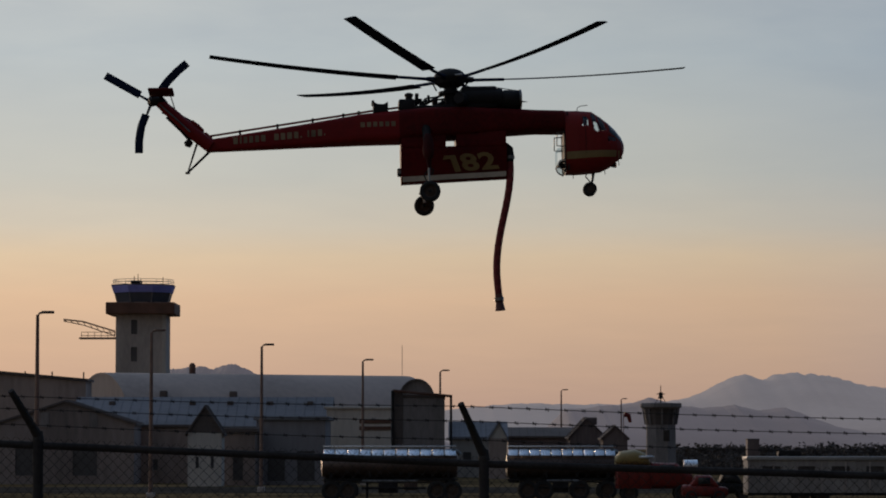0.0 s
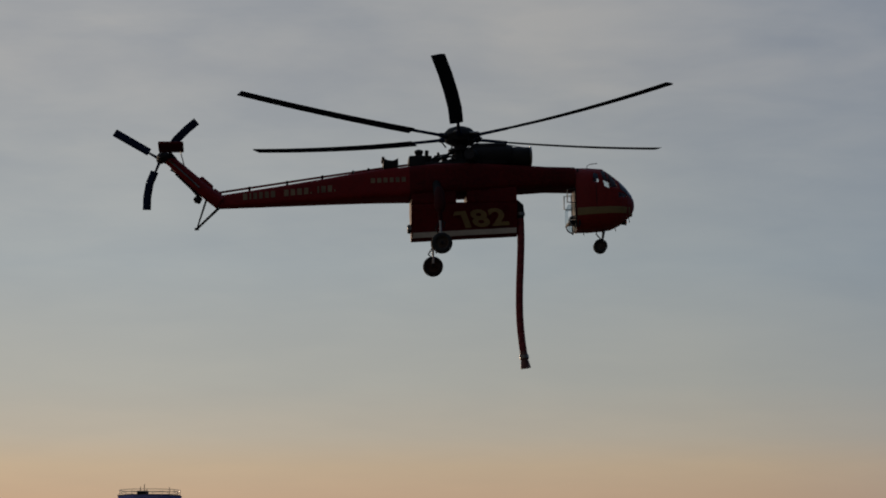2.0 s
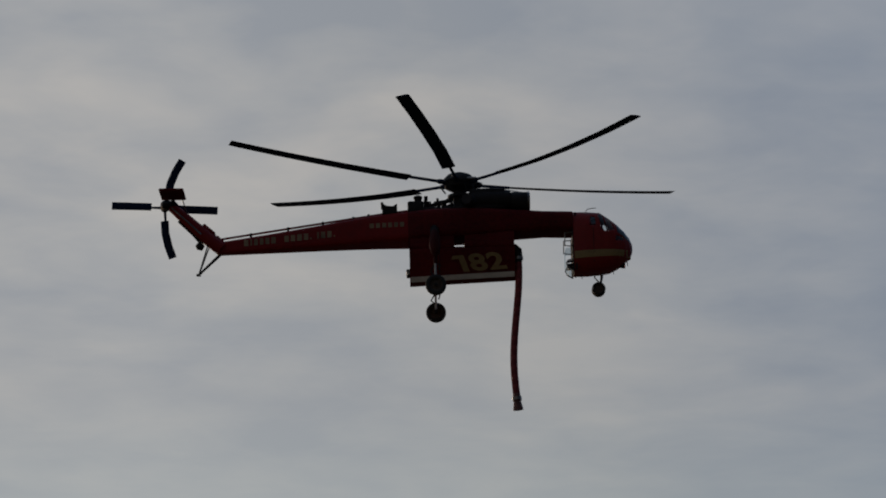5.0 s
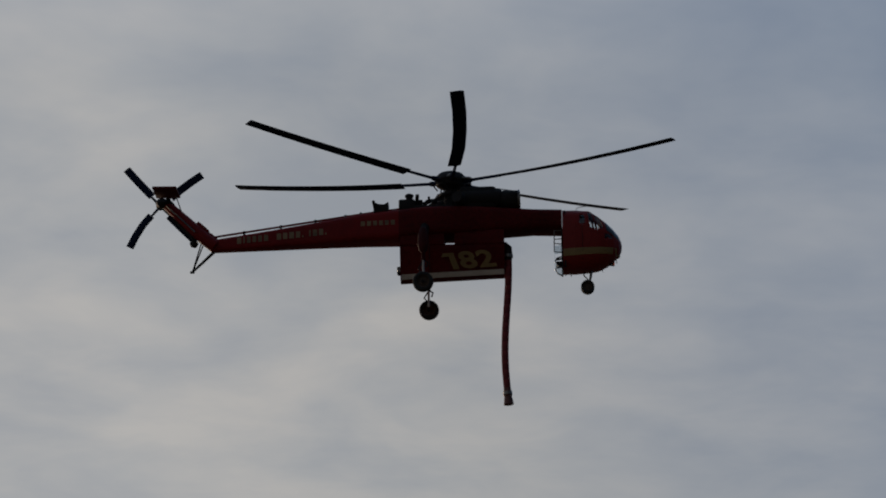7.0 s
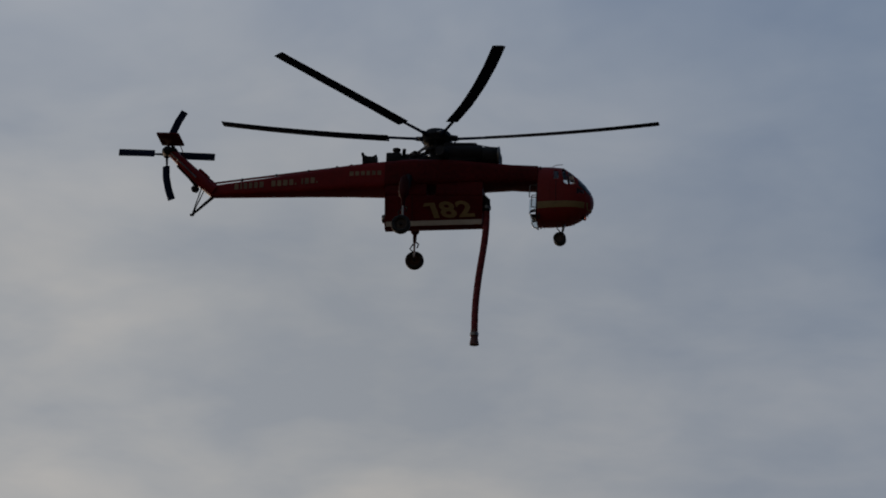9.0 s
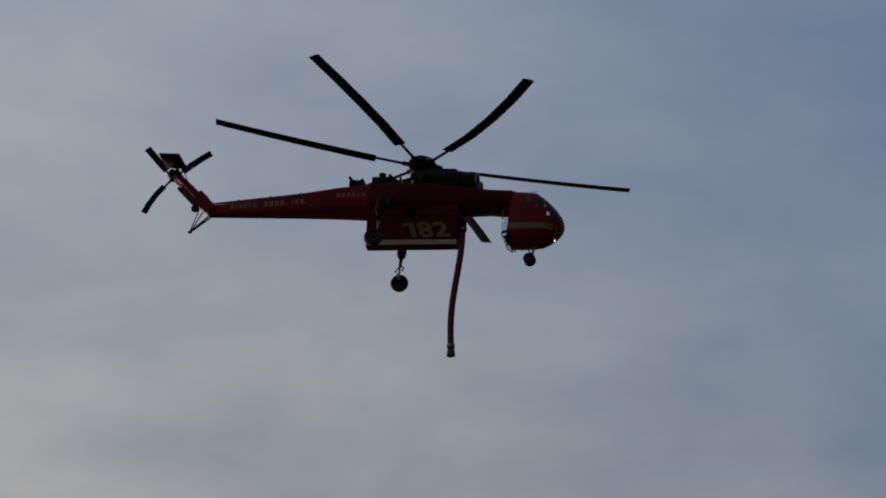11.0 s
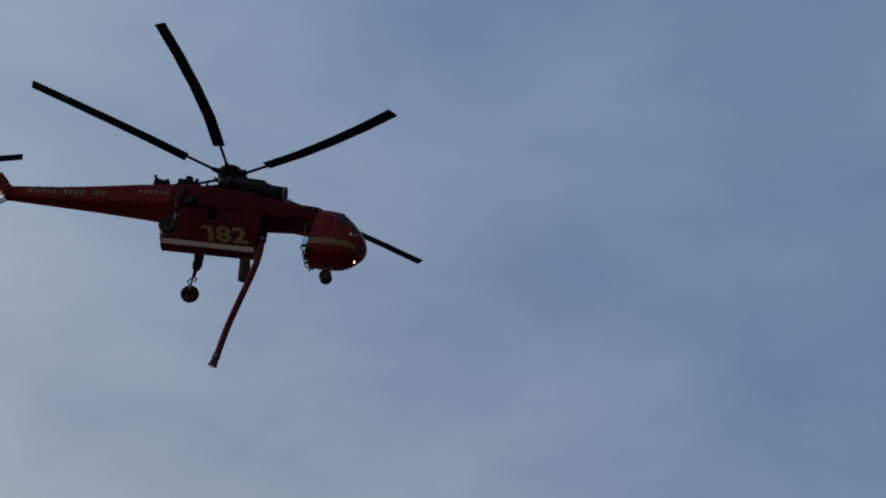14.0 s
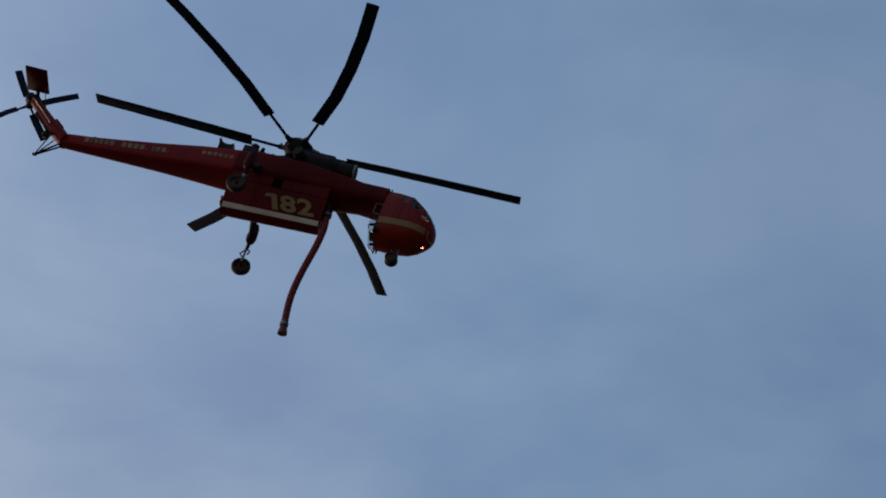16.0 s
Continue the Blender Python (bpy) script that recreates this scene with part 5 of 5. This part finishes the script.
def build_car(label, x0, x1, d, mat, tall, name="pickup"):
    c = tagged(new(name), label, "car")
    l = x1 - x0
    part("body", loft([(x0, d, 0.4, tall * 0.62, 0.8, 4, 1), (x0 + 0.06 * l, d, 0.32, tall * 0.66, 0.9, 5, 1), (x0 + 0.94 * l, d, 0.32, tall * 0.58, 0.9, 5, 1), (x1, d, 0.4, tall * 0.52, 0.8, 4, 1)], 24), mat, c)
    part("cabin", loft([(x0 + 0.18 * l, d, tall * 0.6, tall * 0.66, 0.82, 5, 1), (x0 + 0.3 * l, d, tall * 0.6, tall, 0.74, 5, 1.1), (x0 + 0.62 * l, d, tall * 0.6, tall, 0.74, 5, 1.1), (x0 + 0.8 * l, d, tall * 0.55, tall * 0.6, 0.82, 5, 1)], 20), mat, c)
    # no glass here: bright metal stands in for sky mirrored in the windscreen
    part("windscreen", box((-0.02, -0.68, 0), (0.02, 0.68, tall * 0.42), 0.01, pose(x0 + 0.76 * l, d, tall * 0.63, 0, -35, 0)), ALUMINIUM, c, "windscreen in bright metal for the sky's reflection")
    part("side_window", box((x0 + 0.33 * l, d - 0.83, tall * 0.68), (x0 + 0.6 * l, d - 0.76, tall * 0.92), 0.01), DARK_GLASS, c)
    for f in (0.18, 0.8):
        for y in (d - 0.8, d + 0.8):
            road_wheel(c, x0 + f * l, y, 0.34, 0.22)


def build_site_trailer():
    d, x0, x1 = 172.0, 16.70, 26.14
    t = tagged(new("site_trailer"), "long dirty white box trailer behind the fence", "trailer")
    wins = [(x0 + 0.7 + 1.9 * k, x0 + 1.9 + 1.9 * k, 1.35, 2.1) for k in range(4)]
    wall_block("wall", (x0, d - 1.25, 0.55), (x1, d + 1.25, 2.32), TRAILER_GREY, t, 0.08, wins)
    for o in wins:
        pane(t, *o, d - 1.25, frame_mat=TRAILER_GREY)
    part("roof", box((x0 - 0.06, d - 1.35, 2.32 + 0.004), (x1 + 0.06, d + 1.35, 2.54), 0.04), TRUCK_WHITE, t)
    part("floor", box((x0, d - 1.2, 0.4), (x1, d + 1.2, 0.546), 0.02), BLACK, t)
    for k in range(8):
        x = x0 + 0.1 + (x1 - x0 - 0.2) * k / 7
        part("rib", box((x - 0.03, d - 1.3, 0.6), (x + 0.03, d - 1.252, 2.26)), GREY_METAL, t, smooth=False)
    part("roof_unit", box((18.48, d - 0.5, 2.54 + 0.004), (19.73, d + 0.5, 2.88), 0.05), BLACK, t)
    for x in (x0 + 3, x0 + 4.1):
        for y in (d - 1.0, d + 1.0):
            road_wheel(t, x, y, 0.42)


build_tanker("long tank trailer with bright aluminium top panels", -6.99, 0.91, 178.0, 11, (0.08, 0.2, 0.84, 0.95))
build_tanker("shorter tank trailer with bright aluminium top panels", 3.57, 10.08, 180.0, 10, (0.2, 0.34, 0.66, 0.9))
build_red_truck()
build_car("red pickup parked behind the fence", 13.20, 15.67, 172.0, TRUCK_RED, 1.5)
build_car("dark saloon car beside the red pickup", 15.77, 18.00, 183.0, BLACK, 1.55, "saloon_car")
build_site_trailer()


# ---- scrub along the far field ----
def build_scrub(name, label, x0, x1, y0, y1, count, tall, seed, mat=None, low=0.72, leaves=64):
    rnd = random.Random(seed)
    bm = bmesh.new()
    for _ in range(count):
        x, y = rnd.uniform(x0, x1), rnd.uniform(y0, y1)
        h = tall * rnd.uniform(low, 1.0)
        for _ in range(leaves):
            u, v = rnd.uniform(-1, 1), rnd.uniform(-1, 1)
            c = Vector((x + u * h * 1.1, y + v * h, h * max(0.06, 1 - u * u - 0.5 * v * v) * rnd.random() ** 0.7))
            s = h * rnd.uniform(0.06, 0.13)
            vs = [bm.verts.new(c + s * Vector((rnd.uniform(-1, 1), rnd.uniform(-1, 1), rnd.uniform(-0.8, 0.8)))) for _ in range(4)]
            for q in ((0, 1, 2), (0, 2, 3), (0, 3, 1), (1, 3, 2)):
                bm.faces.new([vs[i] for i in q])
    return tagged(part(name, bm, mat or BUSH, smooth=False), label, "scrub", kind="stuff")


build_scrub("scrub", "dark scrub along the far edge of the airfield", 41.85, 98.36, 520, 620, 620, 3.9, 3)
build_scrub("scrub", "dark bushes dotted over the far field", 29.89, 70.25, 330, 420, 420, 2.2, 4)
build_scrub("scrub", "low dark scrub behind the houses", 7.85, 44.67, 400, 480, 500, 2.4, 5)
build_scrub("scrub", "sparse tufts of dry weeds on the field", -40, 45, 182, 202, 130, 0.5, 9, low=0.4, leaves=44)
build_scrub("dry_weeds", "straw-brown weeds standing along the fence side of the field", -28, 28, 150, 170, 420, 0.62, 12, GRASS, 0.3, 44)


# ---- the chain-link fence before the camera ----
def build_fence():
    f = tagged(new("chain_link_fence"), "dark chain-link fence topped with barbed wire on angled arms", "fence")
    d, fall, span = 21.3, -0.0415, 3.05

    def rail_z(x):
        return 2.99 + fall * x if x < 0.28 else 2.978 - 0.030 * (x - 0.28)
    posts = [0.28 + span * k for k in range(-3, 4)]
    for x in posts:
        post = part("post", tube([(x, d, 1.1), (x, d, rail_z(x) + 0.03)], 0.036, 10), FENCE, f)
        part("cap", tube([(x, d, rail_z(x) + 0.03), (x, d, rail_z(x) + 0.1)], [0.042, 0.03], 10), FENCE, post)
        tip = Vector((x - 0.16, d - 0.22, rail_z(x) + (0.41 if x > 0 else 0.37)))
        part("arm", tube([(x, d, rail_z(x) + 0.06), (x - 0.03, d - 0.04, rail_z(x) + 0.12), tip], [0.034, 0.03, 0.022], 8), FENCE, post)
    part("top_rail", tube([(x, d + 0.01, rail_z(x)) for x in posts], 0.025, 8), FENCE, f)
    rnd = random.Random(2)
    for k, (h, back) in enumerate(((0.357, 0.2), (0.266, 0.14), (0.15, 0.08))):
        line = []
        for a, b in zip(posts, posts[1:]):
            for j in range(8):
                x = a + (b - a) * j / 8
                line.append((x - 0.16 * h / 0.42, d - back, rail_z(x) + h * float(np.interp(x, (-2.8, 0.3), (0.93, 1.1))) - 0.012 * math.sin(math.pi * j / 8)))
        wire = part("barbed_wire", tube(line, 0.0028, 5), FENCE, f)
        bm = bmesh.new()
        x = posts[0] + 0.1
        while x < posts[-1] - 0.3:
            z = float(np.interp(x, [p[0] for p in line], [p[2] for p in line]))
            for a in (0.6, -0.6, 2.2):
                add_tube(bm, [(x - 0.015 * math.cos(a), d - back - 0.006, z - 0.015 * math.sin(a)), (x + 0.015 * math.cos(a), d - back + 0.006, z + 0.015 * math.sin(a))], 0.0022, 4)
            add_tube(bm, [(x - 0.012, d - back, z), (x + 0.012, d - back, z - 0.001)], 0.0038, 5)
            x += 0.125 + rnd.uniform(-0.01, 0.01)
        tagged(part("barbing", bm, FENCE, wire), kind="stuff")
    # the mesh: two sets of slanting zigzag wires
    verts, faces = [], []
    step = 0.073
    x0, x1 = posts[0], posts[-1]
    n = int((x1 - x0) / step)
    for s in (1, -1):
        for k in range(-26, n + 26):
            x = x0 + k * step
            for_x = x + s * 1.72
            top = rail_z(x)
            a, b = Vector((x - s * 0.03, d + 0.012 * s, top + 0.05)), Vector((for_x, d + 0.012 * s, top - 1.72))
            w = 0.0024
            i = len(verts)
            for p in (a, b):
                verts += [(p.x - w, p.y, p.z), (p.x, p.y - w, p.z), (p.x + w, p.y, p.z), (p.x, p.y + w, p.z)]
            faces += [(i + j, i + (j + 1) % 4, i + 4 + (j + 1) % 4, i + 4 + j) for j in range(4)]
    mesh = bpy.data.meshes.new("chain_link_mesh")
    mesh.from_pydata(verts, [], faces)
    mesh.materials.append(FENCE)
    net = tagged(new("chain_link_mesh", mesh), "woven wire mesh", kind="stuff")
    net.parent = f


build_fence()


def motions():
    walk(heli, [
        (0, pose(0.32, 140.84, 19.79, -3.89, -1.37, 2.76)),
        (0.5, pose(0.44, 140.19, 21.42, -4.97, -1.39, 3.39)),
        (1, pose(0.37, 140.10, 23.10, -4.22, -1.22, 3.42)),
        (1.5, pose(0.44, 140.33, 24.85, -4.32, -1.08, 3.25)),
        (2, pose(0.44, 139.60, 26.61, -4.86, -1.47, 3.97)),
        (2.5, pose(0.42, 139.43, 28.62, -4.11, -1.56, 3.21)),
        (3, pose(0.39, 139.06, 30.63, -3.28, -1.54, 1.98)),
        (3.5, pose(0.38, 138.99, 32.75, -3.78, -1.67, 1.78)),
        (4.1, pose(0.37, 138.68, 35.46, -2.89, -1.55, 1.17)),
        (4.65, pose(0.36, 138.40, 37.95, -2.07, -1.44, 0.60)),
        (5.2, pose(0.36, 138.12, 40.43, -1.25, -1.33, 0.04)),
        (5.8, pose(0.35, 137.81, 43.14, -0.36, -1.21, -0.57)),
        (6, pose(0.35, 137.84, 44.20, 0.66, -1.34, -1.04)),
        (6.5, pose(0.34, 137.53, 46.96, 0.16, -1.14, -1.37)),
        (7, pose(0.34, 136.49, 49.57, 2.13, -0.58, -2.29)),
        (7.5, pose(0.33, 136.26, 52.46, 2.68, -0.59, -1.90)),
        (8, pose(0.34, 138.46, 56.26, 3.27, 0.49, -2.48)),
        (8.2, pose(0.34, 138.63, 57.43, 3.29, 0.89, -3.05)),
        (8.7, pose(0.50, 140.47, 60.74, 2.49, 1.90, -4.68)),
        (9.25, pose(0.68, 142.49, 64.39, 1.61, 3.02, -6.47)),
        (9.8, pose(0.86, 144.50, 68.03, 0.73, 4.13, -8.27)),
        (10.3, pose(1.02, 146.34, 71.34, -0.07, 5.14, -9.90)),
        (10.5, pose(1.20, 146.46, 72.33, 0.77, 5.35, -10.43)),
        (11, pose(2.03, 145.23, 73.97, -1.05, 6.37, -12.26)),
        (11.5, pose(3.30, 143.83, 75.39, -1.56, 7.26, -13.51)),
        (12, pose(4.99, 142.88, 77.00, -2.10, 7.74, -14.50)),
        (12.5, pose(7.02, 141.15, 78.25, -3.56, 9.19, -16.13)),
        (13, pose(9.53, 139.85, 79.76, -3.62, 9.71, -17.16)),
        (13.5, pose(12.56, 137.07, 80.48, -5.22, 10.76, -16.91)),
        (14, pose(16.07, 134.78, 81.47, -6.68, 12.27, -17.89)),
        (14.5, pose(19.74, 131.79, 82.03, -8.01, 14.06, -18.44)),
        (15, pose(23.71, 129.18, 82.83, -8.87, 14.99, -19.20)),
        (15.5, pose(27.85, 126.03, 83.37, -9.55, 15.47, -19.02)),
        (16, pose(31.87, 122.34, 83.64, -10.07, 16.31, -18.89)),
    ])
    # main rotor: about 187 turns a minute, with small changes of pace; six blades
    lag = [(0.0, 0.8), (0.5, -1.4), (1.0, -1.0), (1.5, -0.5), (2.0, 0.3), (2.5, 0.6), (3.0, -0.2), (3.5, 0.7), (5.8, -5.3), (6.0, -2.9), (6.5, -6.7), (7.0, -5.0), (7.5, -6.1), (8.0, -7.8), (8.2, -8.6), (10.3, -6.8), (10.5, -5.2), (11.0, -6.2), (11.5, -7.4), (12.0, -5.5), (12.5, -4.7), (13.0, -1.4), (13.5, 5.0), (14.0, 5.6), (14.5, 7.7), (15.0, -12.8), (15.5, -10.5), (16.0, 15.3)]
    # once-a-turn lead and lag of each blade on its hinge, sine and cosine parts, in degrees
    lead = [(0.0, 1.7, 0.1), (0.5, 2.1, 0.1), (1.0, 2.1, 0.1), (1.5, 2.4, 0.2), (2.0, 2.8, 0.1), (2.5, 2.9, 0.1), (3.0, 2.9, 0.1), (3.5, 3.3, 0.0), (5.8, 3.4, 0.0), (6.0, 3.3, 0.0), (6.5, 3.5, -0.0), (7.0, 3.4, 0.1), (7.5, 3.5, 0.1), (8.0, 3.4, 0.3), (8.2, 3.4, 0.3), (10.3, 4.4, 0.5), (10.5, 4.4, 0.5), (11.0, 4.8, 0.6), (11.5, 5.0, 0.6), (12.0, 5.2, 0.6), (12.5, 5.5, 0.9), (13.0, 5.7, 1.0), (13.5, 6.5, 1.5), (14.0, 6.9, 1.9), (14.5, 7.3, 2.2), (15.0, 7.6, 2.4), (15.5, 7.8, 2.7), (16.0, 8.2, 3.2)]
    tail_lag = [(0, 59.8), (0.5, 72.5), (1, 82.1), (1.5, 99.3), (2, 119.0), (2.5, 142.5), (3, 147.8), (3.5, 172.5), (5.8, 132.6), (6, 139.6), (6.5, 145.5), (7, 163.8), (7.5, 177.8), (8, 184.5), (8.2, 186.9), (10.3, 163.0), (10.5, 184.5), (11, 196.0), (11.5, 212.0), (12, 235.5), (12.5, 253.0), (13, 274.5), (13.5, 233.0), (14, 255.4), (14.5, 271.5), (15, 291.0), (15.5, 309.5), (16, 337.4)]
    sway = [(0.0, 16.0, -3.0, 0.0, 3.9), (0.5, 15.8, -3.5, 0.1, 5.0), (1.0, 9.4, -4.0, 0.1, 4.2), (1.5, 8.2, -4.5, 0.2, 4.3), (2.0, 6.7, -5.0, 0.2, 4.9), (2.5, 8.8, -4.0, 0.3, 4.1), (3.0, 12.6, -3.0, 0.4, 3.3), (3.5, 12.8, -1.0, 0.4, 3.8), (5.8, 7.4, -4.0, 0.7, 0.4), (6.0, 8.3, -3.8, 0.7, -0.7), (6.5, 4.1, -3.4, 0.8, -0.2), (7.0, 6.5, -3.0, 0.9, -2.1), (7.5, 9.4, -1.5, 0.9, -2.7), (8.0, 12.3, 0.0, 1.0, -3.3), (8.2, 11.1, 0.0, 1.0, -3.3), (10.3, 10.4, -1.0, -4.5, 8.1), (10.5, 9.8, -3.0, -4.5, 3.2), (11.0, 8.3, -6.0, -3.0, 0.3), (11.5, 10.2, -6.0, -4.0, -1.2), (12.0, 13.0, -1.0, -4.0, 5.3), (12.5, 17.5, 9.0, -11.0, 12.6), (13.0, 20.5, 9.5, -8.0, 12.6), (13.5, 18.0, 10.5, -8.3, 14.2), (14.0, 14.7, 12.0, -6.0, 15.7), (14.5, 15.0, 7.5, -5.0, 17.0), (15.0, 15.5, 0.5, -7.0, 16.9), (15.5, 16.0, -5.0, -8.0, 7.4), (16.0, 15.5, -6.0, -8.0, 7.2)]
    times = [t for t, _ in lag]
    tail_swing = [[[] for _ in lengths] for lengths in tail_blades]
    rows, tail_rows, swing = [], [], [[[] for _ in lengths] for lengths in blades]
    for k in range(16 * FPS + 1):
        t = k / FPS
        turn = 6 + 1119.8 * t + float(np.interp(t, times, [v for _, v in lag]))
        s, c = (float(np.interp(t, times, [row[j] for row in lead])) for j in (1, 2))
        for j in range(6):
            a = radians(turn + 60 * j)
            flex = (s * math.sin(a) + c * math.cos(a)) / 0.85 - float(np.interp(t, (0, 10, 14), (2.4, 2.0, 3.7))) * math.exp(-(((turn + 60 * j) % 360 - 287) / 24) ** 2)
            flex -= float(np.interp(t, (1.5, 3.5, 14, 15), (0, 4.5, 4.0, 0.8))) * math.exp(-(((turn + 60 * j) % 360 - 320) / 9) ** 2)
            hinge = Vector((0, 0, 0))
            for path, r0, r1 in zip(swing[j], BLADE_JOINTS, BLADE_JOINTS[1:]):
                lean = pose(0, 0, 0, 0, 0, flex * (r0 + r1) / 10.97)
                path.append((t, pose(0, 0, 0, 0, 0, 60 * j) @ Matrix.Translation(hinge) @ lean @ Matrix.Translation((-r0, 0, 0))))
                hinge = hinge + lean @ Vector((r1 - r0, 0, 0))
        rows.append((t, pose(0, 0, 0, 0, float(np.interp(t, (0, 8, 10.5, 13.5, 14.5, 16), (1.1, 1.5, 1.0, 1.3, 1.9, 2.3))), 0) @ pose(0, 0, 0, 0, 0, turn)))
        spin = float(np.interp(t, [a for a, _ in tail_lag], [b for _, b in tail_lag])) + 2400 * t
        for j in range(4):
            up = (spin - 90 * j) % 360
            lead_angle = 17 * math.exp(-((up - 247) / 38) ** 2) - 16 * math.exp(-((up - 80) / 35) ** 2)
            hinge = Vector((0, 0, 0))
            for path, r0, r1 in zip(tail_swing[j], TAIL_JOINTS, TAIL_JOINTS[1:]):
                lean = pose(0, 0, 0, 0, -lead_angle * (r0 + r1) / 2.44, 0)
                path.append((t, pose(0, 0, 0, 0, 90 * j, 0) @ Matrix.Translation(hinge) @ lean @ Matrix.Translation((-r0, 0, 0))))
                hinge = hinge + lean @ Vector((r1 - r0, 0, 0))
        tail_rows.append((t, pose(-13.59, 0.55, -0.71, 0, -spin, 0)))
    for lengths, paths in zip(blades, swing):
        for ob, path in zip(lengths, paths):
            walk(ob, path)
    for lengths, paths in zip(tail_blades, tail_swing):
        for ob, path in zip(lengths, paths):
            walk(ob, path)
    walk(main_rotor, rows)
    walk(tail_rotor, tail_rows)
    # hose: sway fore and aft (degrees from the helicopter's own down), at the middle, the end and the top, and sideways
    paths = [[] for _ in hose]
    for t, mid, low, top, out in sway:
        place = Vector(HOSE_TOP)
        for k in range(PIECES + 1):
            f = k / PIECES
            bend = mid * math.sin(math.pi * min(1.0, f * 1.15) ** 0.9) + low * f ** 1.5 + top * (1 - f) - 1.7
            m = Matrix.Translation(place) @ pose(0, 0, 0, out * min(1.0, 2 * f), bend, 0)
            paths[k].append((t, m))
            place = m @ Vector((0, 0, -PIECE))
    for ob, rows in zip(hose, paths):
        walk(ob, rows)


motions()
